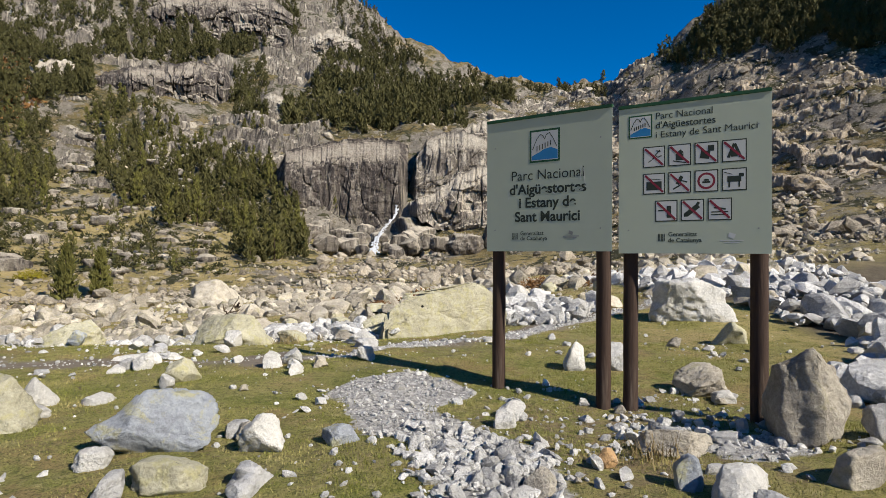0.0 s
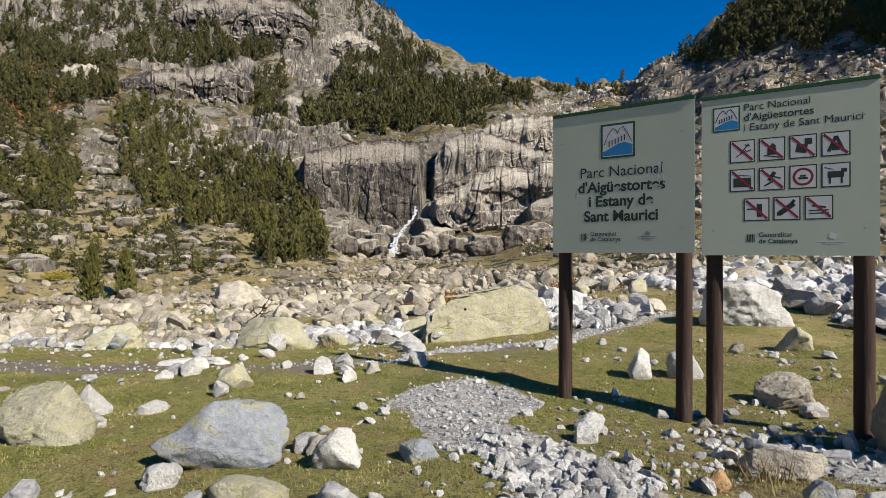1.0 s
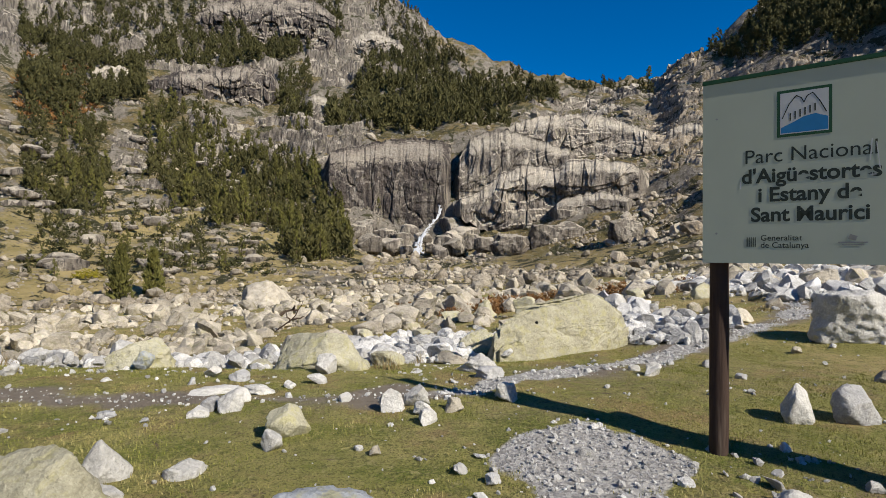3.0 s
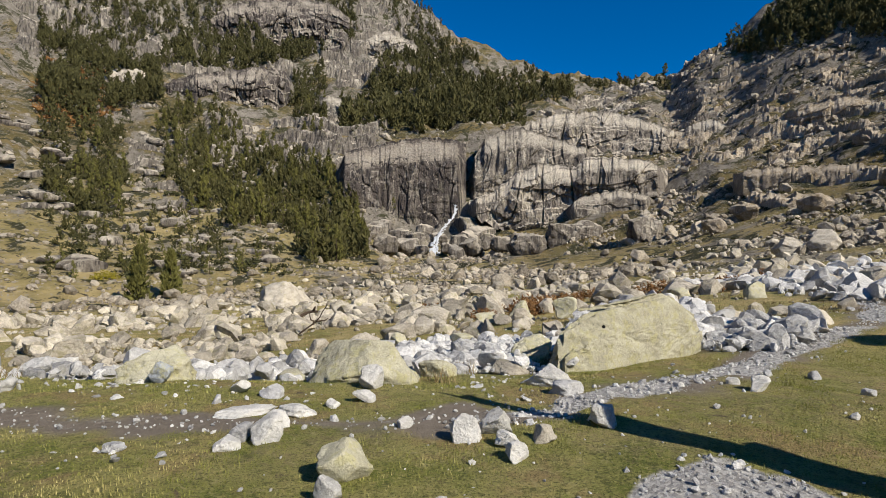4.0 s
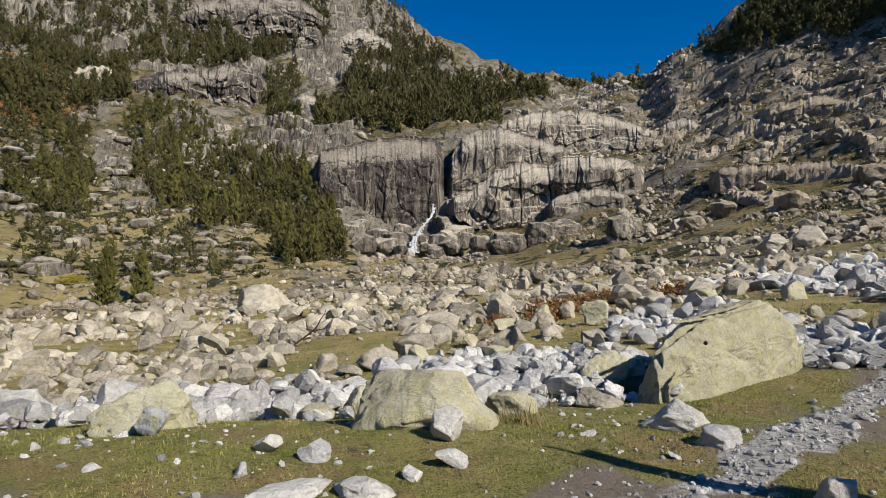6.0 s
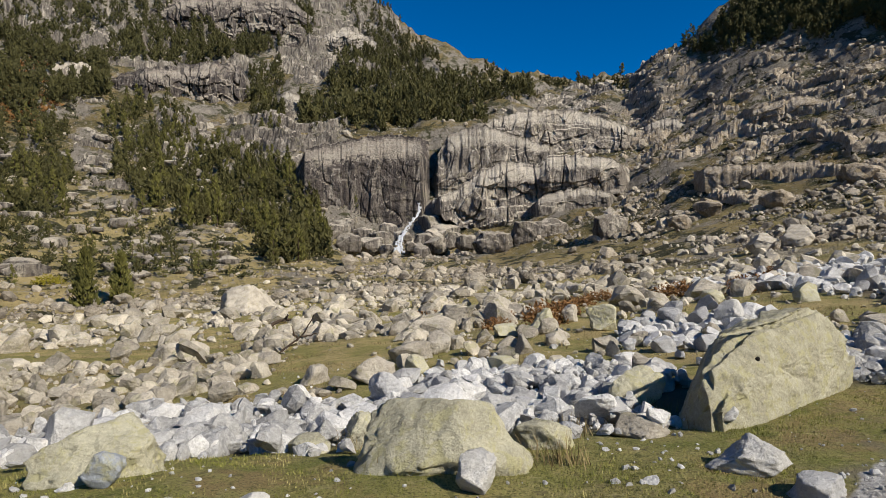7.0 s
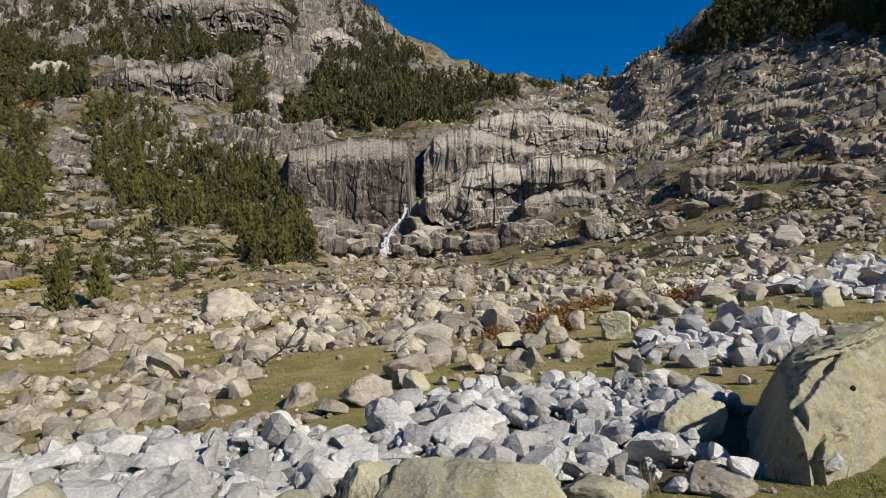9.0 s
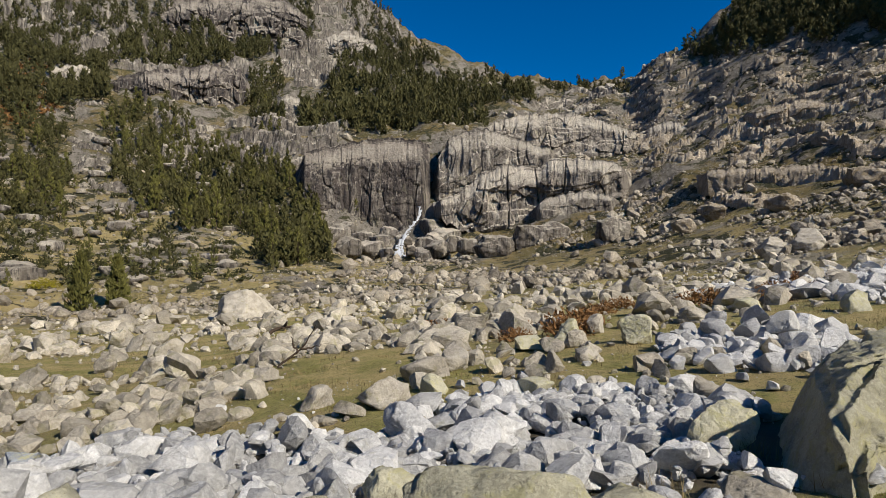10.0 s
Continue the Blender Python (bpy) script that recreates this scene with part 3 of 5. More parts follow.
def park_logo(cx, cz, s, y, parent):
    """The mountain emblem: dark border, white field, blue water, ridge line and tree marks."""
    bm = bmesh.new()
    box_into(bm, cx, y, cz, s, 0.0005, s)
    emblem = part("emblem", bm, GREEN_EDGE, parent, "square mountain emblem with blue water")
    bm = bmesh.new()
    box_into(bm, cx, y - 0.0003, cz, s * 0.88, 0.0005, s * 0.88)
    part("field", bm, PAPER, emblem)
    bm = bmesh.new()
    lake = [bm.verts.new((cx + s * a, y - 0.0006, cz + s * b)) for a, b in ((-0.43, -0.42), (0.43, -0.42), (0.43, -0.15), (0.2, -0.06), (0.0, -0.1), (-0.2, -0.2), (-0.43, -0.3))]
    bm.faces.new(lake)
    part("lake", bm, BLUE_FILM, emblem)
    ridge = ((-0.4, -0.1), (-0.27, 0.2), (-0.14, 0.36), (-0.05, 0.30), (0.0, 0.2), (0.06, 0.33), (0.16, 0.38), (0.28, 0.2), (0.4, -0.05))
    lines = []
    for (ax, az), (bx, bz) in zip(ridge[:-1], ridge[1:]):
        lines.append((cx + s * (ax + bx) / 2, cz + s * (az + bz) / 2, s * math.hypot(bx - ax, bz - az) + 0.004, 0.006, -math.degrees(math.atan2(bz - az, bx - ax))))
    for k in range(6):
        lines.append((cx + s * (-0.25 + 0.09 * k), cz + s * (-0.08 + 0.03 * k), 0.008, s * 0.16, 0))
    flat_bars("ridge_line", lines, y - 0.0009, INK, emblem)


def pictogram(cx, cz, s, y, parent, shape):
    bm = bmesh.new()
    box_into(bm, cx, y, cz, s, 0.0005, s)
    sign = part("pictogram", bm, INK, parent, "white square prohibition symbol")
    bm = bmesh.new()
    box_into(bm, cx, y - 0.0003, cz, s * 0.9, 0.0005, s * 0.9)
    part("field", bm, PAPER, sign)
    if shape == "ring":
        bm = bmesh.new()
        disc_into(bm, cx, cz, s * 0.38, s * 0.38, y - 0.0006)
        part("ring", bm, RED_FILM, sign)
        bm = bmesh.new()
        disc_into(bm, cx, cz, s * 0.28, s * 0.28, y - 0.0009)
        part("centre", bm, PAPER, sign)
        flat_bars("symbol", [(cx, cz - s * 0.06, s * 0.34, s * 0.09, 0), (cx, cz + s * 0.04, s * 0.22, s * 0.08, 0)], y - 0.0012, INK, sign)
        return
    shapes = {
        "plant": [(0.1, 0.12, 0.5, 0.05, -50), (-0.05, -0.1, 0.5, 0.04, -35), (0.2, 0.25, 0.2, 0.05, 20), (0.25, 0.0, 0.2, 0.05, -20)],
        "fire": [(0, -0.1, 0.34, 0.3, 0), (0.02, 0.1, 0.2, 0.24, 45), (0, -0.32, 0.6, 0.05, 12)],
        "litter": [(-0.05, -0.08, 0.4, 0.36, 10), (0.2, 0.2, 0.26, 0.26, 0)],
        "tent": [(-0.12, 0, 0.12, 0.66, 22), (0.14, 0, 0.12, 0.66, -22), (0, -0.12, 0.28, 0.3, 0)],
        "radio": [(0, -0.1, 0.7, 0.4, 0), (0.1, 0.2, 0.5, 0.03, 8)],
        "bars": [(0.0, 0.1, 0.16, 0.42, 30), (-0.1, -0.2, 0.42, 0.07, -30), (0.14, 0.06, 0.4, 0.06, 20)],
        "block": [(0, 0.02, 0.56, 0.26, 0), (-0.2, -0.2, 0.07, 0.3, 0), (0.2, -0.2, 0.07, 0.3, 0), (0.28, 0.18, 0.2, 0.16, 0), (-0.24, 0.28, 0.34, 0.03, 18)],
        "slab": [(0.12, -0.05, 0.2, 0.56, 0), (-0.12, 0.02, 0.5, 0.06, 0)],
        "oval": [(0.0, 0.0, 0.66, 0.22, -38), (0.22, 0.26, 0.22, 0.12, -60), (-0.28, -0.22, 0.16, 0.16, 0)],
        "waves": [(0, -0.12, 0.7, 0.05, 0), (0, -0.24, 0.7, 0.05, 0), (0, 0.04, 0.5, 0.08, 10)],
    }
    flat_bars("symbol", [(cx + s * a, cz + s * b, s * w, s * h, t) for a, b, w, h, t in shapes[shape]], y - 0.0009, INK, sign)
    if shape != "block":
        flat_bars("slash", [(cx, cz, s * 1.16, s * 0.10, 45)], y - 0.0012, RED_FILM, sign, "dark red diagonal bar")


def sign_base(label, x, y, z, scale, turn, width, z0, z1, posts, bow):
    sign = new("park_sign")
    tagged(sign, label, "sign", "park signs")
    sign.matrix_world = pose(x, y, z, 0, 0, turn) @ Matrix.Scale(scale, 4)
    for k, (px, r, lean) in enumerate(posts):
        p = part("post", post_mesh("post", z1 - 0.12, r, 3 + k, lean), WOOD, sign, "dark weathered round timber post")
        p.location = (px, 0.085, -0.02)
    panel = part("panel", panel_bm(width, z0, z1, bow), PANEL, sign, "pale green painted metal panel")
    bm = bmesh.new()
    box_into(bm, width / 2, 0.010, z1 + 0.009, width + 0.006, 0.035, 0.030, 0.004)
    part("top_edge", bm, GREEN_EDGE, sign, "dark green turned top edge")
    for zz in (z0 + 0.2, z1 - 0.25):
        bm = bmesh.new()
        box_into(bm, width / 2, 0.024, zz, width - 0.06, 0.03, 0.045, 0.003)
        part("back_rail", bm, METAL_BACK, sign)
    for px, r, lean in posts:
        for zz in (z0 + 0.2, z1 - 0.25):
            bm = bmesh.new()
            disc_into(bm, px, zz, 0.007, 0.007, -0.0006)
            part("bolt", bm, METAL_BACK, panel)
    return sign


def coat_of_arms(x, z, y, sign):
    flat_bars("shield", [(x + 0.012 * k, z, 0.0065, 0.062, 0) for k in range(-2, 3)], y, INK, sign, "small striped shield")


def build_signs():
    y = -0.0009
    a = sign_base("pale green park name sign on two timber posts", 1.04, 6.12, -0.18, 1.09, -37.5, 1.23, 1.43, 2.665, ((0.09, 0.062, 0.0), (1.13, 0.062, 0.0)), 0.0)
    park_logo(0.605, 2.395, 0.30, y, a)
    for text, z, size, bold in (("Parc Nacional", 2.085, 0.118, 0.0), ("d'Aig\u00fcestortes", 1.955, 0.118, 0.0034), ("i Estany de", 1.83, 0.118, 0.0034), ("Sant Maurici", 1.70, 0.118, 0.0034)):
        lettering(text, 0.625, z + 0.045, size * 1.10, y, a, bold=bold)
    coat_of_arms(0.305, 1.57, y, a)
    lettering("Generalitat", 0.36, 1.595, 0.052, y, a, "LEFT", 0.0004)
    lettering("de Catalunya", 0.36, 1.548, 0.052, y, a, "LEFT", 0.0004)
    flat_bars("small_mark", [(0.86, 1.565, 0.15, 0.008, 0), (0.86, 1.55, 0.11, 0.006, 0), (0.86, 1.595, 0.04, 0.03, 20)], y, METAL_BACK, a, "faded grey mark")
    for mark in ((0.95, 2.12, 0.006, 0.13, 4), (0.985, 2.08, 0.005, 0.17, -6), (0.96, 1.97, 0.03, 0.006, 0), (0.24, 1.95, 0.006, 0.05, 0), (0.70, 1.955, 0.02, 0.01, 30)):
        flat_bars("scratch", [mark], y, PAPER, a, "pale scratch in the paint")
    b = sign_base("pale green park rules sign with prohibition symbols", 2.18, 5.34, -0.166, 1.06, -35.0, 1.18, 1.44, 2.71, ((0.085, 0.062, 0.0), (1.09, 0.066, 0.0)), 0.0)
    park_logo(0.185, 2.535, 0.20, y, b)
    lettering("Parc Nacional", 0.31, 2.61, 0.081, y, b, "LEFT")
    lettering("d'Aig\u00fcestortes", 0.31, 2.53, 0.081, y, b, "LEFT", 0.0008)
    lettering("i Estany de Sant Maurici", 0.31, 2.45, 0.081, y, b, "LEFT")
    grid = ((2.265, 0.30, ("plant", "fire", "litter", "tent")), (2.035, 0.30, ("radio", "bars", "ring", "block")), (1.80, 0.40, ("slab", "oval", "waves")))
    for z, x0, kinds in grid:
        for k, kind in enumerate(kinds):
            pictogram(x0 + 0.206 * k, z, 0.18, y, b, kind)
    coat_of_arms(0.36, 1.575, y, b)
    lettering("Generalitat", 0.415, 1.60, 0.05, y, b, "LEFT", 0.0004)
    lettering("de Catalunya", 0.415, 1.55, 0.05, y, b, "LEFT", 0.0008)
    flat_bars("small_mark", [(0.90, 1.545, 0.17, 0.008, 0), (0.90, 1.53, 0.12, 0.006, 0), (0.90, 1.585, 0.05, 0.04, 20)], y, PAPER, b, "worn pale mark")


build_signs()


# ------------------------------------------------------------------ named boulders
def big_block():
    """The great lichen-covered boulder: a long wedge with a sloping face, a crack and a drill hole."""
    bm = bmesh.new()
    pts = ((-0.90, -1.12, -0.9), (-1.25, -0.3, -0.9), (1.45, 0.75, -0.9), (0.6, 1.5, -0.9), (-0.5, 1.1, -0.9), (0.40, -0.15, -0.9),
           (-0.95, -1.0, 0.05), (-0.92, -0.72, 0.30), (-0.42, -0.38, 0.54), (0.1, 0.0, 0.63), (0.86, 0.36, 0.72), (1.48, 0.62, 0.28), (0.5, 1.0, 0.6), (-0.25, 0.45, 0.40))
    for p in pts:
        bm.verts.new(p)
    bmesh.ops.convex_hull(bm, input=bm.verts)
    bmesh.ops.delete(bm, geom=[v for v in bm.verts if not v.link_faces], context="VERTS")
    bmesh.ops.bevel(bm, geom=list(bm.edges), offset=0.07, segments=2, affect="EDGES")
    bmesh.ops.triangulate(bm, faces=bm.faces)
    for _ in range(7):
        long_edges = [e for e in bm.edges if e.calc_length() > 0.035]
        if len(bm.edges) > 60000 or not long_edges:
            break
        bmesh.ops.subdivide_edges(bm, edges=long_edges, cuts=1)
        bmesh.ops.triangulate(bm, faces=bm.faces)
    bm.normal_update()
    co = np.array([v.co[:] for v in bm.verts])
    n = np.array([v.normal[:] for v in bm.verts])
    d = 0.012 * fbm(co[:, 0] * 4, co[:, 1] * 4, co[:, 2] * 4, 4, 0.65) + 0.014 * fbm(co[:, 0] * 1.3, co[:, 1] * 1.3, co[:, 2] * 1.3, 3) + 0.010 * fbm(co[:, 0] * 9, co[:, 1] * 9, co[:, 2] * 9, 3)
    d = d + 0.012 * fbm(co[:, 0] * 21, co[:, 1] * 21, co[:, 2] * 21, 2)
    u = 0.80 * (co[:, 0] + 0.95) + 0.60 * (co[:, 1] + 1.1)
    wave = 0.04 * fbm(co[:, 0] * 3, co[:, 1] * 3, co[:, 2] * 3, 3)
    # an open crack falling from the edge, an upright one meeting it, a joint above the hole
    low = (co[:, 2] - 0.02 + 0.75 * u + wave) / 1.25
    stem = u - 0.52 - 0.12 * co[:, 2] + wave
    high = (co[:, 2] - 0.62 + 0.34 * u + wave) / 1.06
    front = smooth(-0.12, -0.4, n[:, 1]) * smooth(0.0, 0.15, u)
    d = d - front * (0.03 * np.exp(-(low / 0.022) ** 2) * smooth(0.8, 0.6, u) + 0.028 * np.exp(-(stem / 0.02) ** 2) * smooth(0.38, 0.2, co[:, 2]) + 0.022 * np.exp(-(high / 0.018) ** 2) * smooth(0.2, 0.5, u))
    co = co + n * d[:, None]
    for v, c in zip(bm.verts, co):
        v.co = c
    for f in bm.faces:
        f.smooth = True
    tree = BVHTree.FromBMesh(bm)
    me = bpy.data.meshes.new("great_boulder")
    bm.to_mesh(me)
    bm.free()
    me.materials.append(LICHEN_STONE)
    ob = new("great_boulder", me)
    ob.matrix_world = pose(0.70, 11.1, 0.08)
    tagged(ob, "huge yellow lichen-covered granite boulder with a crack", "boulder")
    # the hole is a small ball, its inner shade given by near-black colour
    bm = bmesh.new()
    bmesh.ops.create_icosphere(bm, subdivisions=2, radius=0.026)
    hole = part("drill_hole", bm, plain_material("hole_shade", (0.012, 0.011, 0.01), 1.0, 0.1, 5), ob, "small dark round hole")
    inv = ob.matrix_world.inverted()
    eye, mark = inv @ Vector((-1.73, 3.12, 1.33)), inv @ Vector((0.47, 10.82, 0.37))
    hole.location = tree.ray_cast(eye, (mark - eye).normalized())[0] or mark


big_block()

boulder("blue_boulder", -1.56, 4.22, (0.54, 0.38, 0.35), BLUE_STONE, "low blue-grey boulder edged with yellow lichen", 8, 21, 0.45, boxy=0.15)
boulder("pyramid_stone", -3.05, 5.32, (0.16, 0.14, 0.20), WHITE_STONE, "small pyramid-shaped grey-white stone in the turf", 20, 821, 0.15, peak=0.6)
boulder("flat_pale_stone", -2.88, 5.01, (0.17, 0.13, 0.08), WHITE_STONE, "flat pale stone beside a pyramid stone", 0, 822, 0.3)
boulder("flat_pale_stone", -2.57, 5.45, (0.17, 0.13, 0.08), WHITE_STONE, "flat pale stone sunk in the turf", 40, 823, 0.3)
boulder("upright_chip", -2.15, 5.86, (0.09, 0.08, 0.12), WHITE_STONE, "small upright pale stone in the turf", 10, 824, 0.2)
boulder("track_side_stone", 1.57, 8.80, (0.16, 0.13, 0.12), WHITE_STONE, "white stone on turf beside the track", 25, 825, 0.25)
boulder("lichen_boulder", -3.02, 4.67, (0.36, 0.35, 0.33), LICHEN_STONE, "pale lichen boulder at the meadow's edge", 20, 22, 0.35)
boulder("split_stone", -0.75, 4.06, (0.19, 0.15, 0.20), WHITE_STONE, "split white granite stone on the turf", 25, 23, 0.25, cuts=12)
boulder("tan_stone", -0.94, 4.38, (0.14, 0.13, 0.13), TAN_STONE, "tan rounded stone beside a white one", 5, 24, 0.3)
boulder("cream_stone", -1.76, 3.83, (0.14, 0.11, 0.10), WHITE_STONE, "smooth cream stone on the turf", 30, 25, 0.3, cuts=5)
boulder("flat_lichen_stone", -1.11, 3.45, (0.32, 0.21, 0.15), LICHEN_STONE, "low lichen stone sunk in turf", 10, 26, 0.45)
boulder("flat_grey_stone", -0.68, 3.44, (0.16, 0.13, 0.10), GREY_STONE, "smooth flat grey stone sunk in turf", 0, 27, 0.3, cuts=4)
boulder("grey_stone", -0.27, 4.17, (0.15, 0.13, 0.13), BLUE_STONE, "rough grey stone beside the gravel", 40, 28, 0.3)
boulder("corner_boulder", 3.25, 4.24, (0.48, 0.44, 0.60), TAN_STONE, "large rough pyramid-shaped boulder beside the sign post", 60, 29, 0.1, boxy=0.15, cuts=16, depth=(0.42, 0.74), lumps=0.10, peak=0.38)
boulder("edge_stone", 2.08, 3.12, (0.25, 0.19, 0.16), WHITE_STONE, "pale blocky stone at the stony turf's edge", 20, 811, 0.3)
boulder("edge_stone", 1.87, 3.34, (0.12, 0.11, 0.16), BLUE_STONE, "blue-grey upright stone at the stony turf's edge", 50, 812, 0.3)
boulder("edge_stone", 2.98, 3.35, (0.23, 0.18, 0.18), TAN_STONE, "tan blocky stone in front of the scree", 10, 813, 0.3)
boulder("edge_stone", 3.79, 4.18, (0.21, 0.17, 0.21), GREY_STONE, "grey blocky stone beside the pyramid boulder", 70, 814, 0.2)
boulder("white_boulder", 5.54, 11.03, (0.76, 0.57, 0.59), WHITE_STONE, "large white granite boulder beyond the track", 8, 30, 0.2, boxy=0.65, cuts=8)
boulder("lichen_stone", 5.13, 8.75, (0.30, 0.26, 0.28), LICHEN_STONE, "green-yellow lichen stone on turf", 0, 31, 0.3)
boulder("humped_boulder", 3.20, 5.77, (0.35, 0.28, 0.28), TAN_STONE, "humped tan boulder behind the sign posts", -10, 32, 0.35)
boulder("upright_stone", 2.20, 6.92, (0.19, 0.17, 0.25), WHITE_STONE, "upright white stone behind the signs", 10, 33, 0.25)
boulder("round_grey_stone", 2.70, 6.89, (0.24, 0.20, 0.24), GREY_STONE, "rounded grey stone behind the signs", 10, 34, 0.25)
boulder("pale_orange_stone", 1.53, 3.72, (0.10, 0.09, 0.11), ORANGE_STONE, "small pale orange stone on stony turf", 10, 35, 0.2)
boulder("sign_foot_stone", 1.14, 5.09, (0.17, 0.13, 0.12), WHITE_STONE, "white stone at the sign's foot", 30, 36, 0.3)
boulder("long_tan_stone", 2.15, 4.05, (0.33, 0.17, 0.15), TAN_STONE, "long tan stone sunk in stony turf", -30, 37, 0.4)
boulder("flat_slate_stone", 2.33, 4.46, (0.19, 0.12, 0.07), GREY_STONE, "flat grey stone between the posts", -25, 38, 0.3)
boulder("flat_slate_stone", 2.60, 4.28, (0.19, 0.13, 0.07), GREY_STONE, "flat grey stone between the posts", 12, 39, 0.3)
boulder("white_split_boulder", -0.52, 8.98, (0.33, 0.25, 0.18), WHITE_STONE, "white angular boulder beside the great boulder", 12, 40, 0.3)
boulder("low_grey_stone", -0.42, 8.52, (0.20, 0.15, 0.10), GREY_STONE, "low smooth grey stone by the track", 0, 41, 0.3, cuts=5)
boulder("yellow_boulder", -2.59, 9.36, (0.66, 0.48, 0.58), LICHEN_STONE, "rounded yellow lichen boulder by the track", 5, 42, 0.42, boxy=0.45)
boulder("white_cube_stone", -2.41, 8.74, (0.18, 0.15, 0.18), WHITE_STONE, "squarish white stone against a lichen boulder", 20, 43, 0.2, boxy=0.7)
boulder("low_lichen_boulder", -4.91, 9.37, (0.61, 0.42, 0.36), LICHEN_STONE, "low rounded lichen boulder in the turf", 4, 44, 0.35)
boulder("blue_stone", -4.74, 8.95, (0.17, 0.14, 0.18), BLUE_STONE, "small blue-grey stone in the turf", 15, 45, 0.2)
boulder("square_boulder", -7.60, 11.20, (0.46, 0.38, 0.46), WHITE_STONE, "large square white boulder in rubble", 5, 46, 0.2, boxy=0.8, cuts=5)
boulder("track_stone", -0.32, 7.40, (0.16, 0.14, 0.14), WHITE_STONE, "flat-topped white stone by the track", 10, 47, 0.25, boxy=0.6)
boulder("paired_stone", -1.43, 7.04, (0.15, 0.13, 0.15), WHITE_STONE, "one of two white stones by the track", 0, 48, 0.2, group="paired stones", boxy=0.5)
boulder("paired_stone", -1.17, 7.14, (0.14, 0.13, 0.155), WHITE_STONE, "one of two white stones by the track", 40, 49, 0.2, group="paired stones", boxy=0.5)
boulder("white_stone", -1.11, 6.88, (0.11, 0.10, 0.09), WHITE_STONE, "small white stone in front of the pair", 10, 50, 0.25)
boulder("white_stone", -1.08, 6.65, (0.12, 0.10, 0.09), WHITE_STONE, "small white stone in front of the pair", 70, 51, 0.25)
boulder("tan_stone", -0.84, 6.99, (0.13, 0.11, 0.11), TAN_STONE, "small tan stone in the turf", 20, 52, 0.25)
boulder("pointed_stone", -2.86, 6.92, (0.16, 0.12, 0.16), WHITE_STONE, "pointed pale stone at the track's edge", 20, 53, 0.25)
boulder("round_tan_boulder", -2.12, 6.22, (0.24, 0.21, 0.20), LICHEN_STONE, "rough pale lichen-spotted boulder in the turf", 30, 54, 0.3)
boulder("slab_stone", -3.26, 7.74, (0.36, 0.16, 0.07), WHITE_STONE, "flat pale slab in the muddy track", 35, 55, 0.35)
boulder("slab_stone", -2.88, 7.75, (0.24, 0.16, 0.07), WHITE_STONE, "flat pale slab in the muddy track", -25, 56, 0.35)
boulder("angular_grey_boulder", -3.25, 12.85, (0.38, 0.32, 0.36), GREY_STONE, "angular grey boulder on the rubble", 20, 57, 0.1, peak=0.3)
boulder("grey_boulder", -2.87, 12.05, (0.23, 0.22, 0.27), GREY_STONE, "angular grey boulder on the rubble", 60, 58, 0.1)
boulder("leaning_slab", -0.45, 11.45, (0.36, 0.26, 0.36), LICHEN_STONE, "leaning lichen slab beside the great boulder", 18, 59, 0.2, tilt=-14, boxy=0.6)
boulder("long_grey_boulder", -1.62, 11.75, (0.31, 0.22, 0.18), GREY_STONE, "smooth long grey boulder in the rubble", 0, 60, 0.2, boxy=0.3, cuts=5)
boulder("mossy_boulder", -3.20, 10.50, (0.34, 0.30, 0.30), LICHEN_STONE, "knobbly lichen boulder in the rubble", 35, 61, 0.6)
boulder("mossy_boulder", -3.75, 10.35, (0.24, 0.20, 0.18), LICHEN_STONE, "low lichen boulder in the rubble", -15, 62, 0.55)
boulder("brown_slab", -1.75, 9.90, (0.40, 0.26, 0.18), LICHEN_STONE, "flat lichen-spotted slab in front of the rubble", -12, 63, 0.3)
boulder("brown_slab", -0.91, 10.21, (0.33, 0.24, 0.17), TAN_STONE, "flat brown slab in front of the rubble", 25, 64, 0.3)
boulder("yellow_block", 0.06, 19.00, (0.40, 0.34, 0.42), LICHEN_STONE, "upright yellow lichen block on the flat", 15, 65, 0.25)
boulder("yellow_block", 1.15, 17.90, (0.47, 0.40, 0.42), LICHEN_STONE, "broad yellow lichen block on the flat", -10, 66, 0.25)
boulder("flat_boulder", 3.30, 20.20, (0.62, 0.45, 0.28), TAN_STONE, "flat tan boulder on the stony flat", 0, 67, 0.3)
for k, (x, y, w, h) in enumerate(((-0.9, 18.6, 0.44, 0.30), (-0.15, 16.9, 0.36, 0.25), (-0.95, 15.9, 0.27, 0.28), (0.2, 19.6, 0.30, 0.2), (-3.05, 16.6, 0.52, 0.34), (-2.45, 17.2, 0.42, 0.36), (-2.95, 15.4, 0.30, 0.28),
                                   (-3.55, 14.9, 0.48, 0.33), (-4.6, 15.3, 0.35, 0.25), (-1.6, 14.5, 0.46, 0.24), (1.9, 20.5, 0.34, 0.34), (0.9, 19.9, 0.3, 0.36), (5.2, 21.5, 0.5, 0.34), (4.1, 23.5, 0.6, 0.4), (-6.2, 18.0, 0.4, 0.25), (6.6, 19.4, 0.5, 0.4))):
    boulder("tan_boulder", x, y, (w, w * 0.75, h), TAN_STONE if k % 3 else LICHEN_STONE, ("low tan boulder on the stony flat", "rounded brown-grey boulder on dry turf")[k % 2], 53 * k, 170 + k, 0.3, level=4)
boulder("rusty_stone", -5.70, 12.80, (0.15, 0.12, 0.12), RUST_STONE, "small rust-red stone in the pale rubble", 10, 74, 0.1)
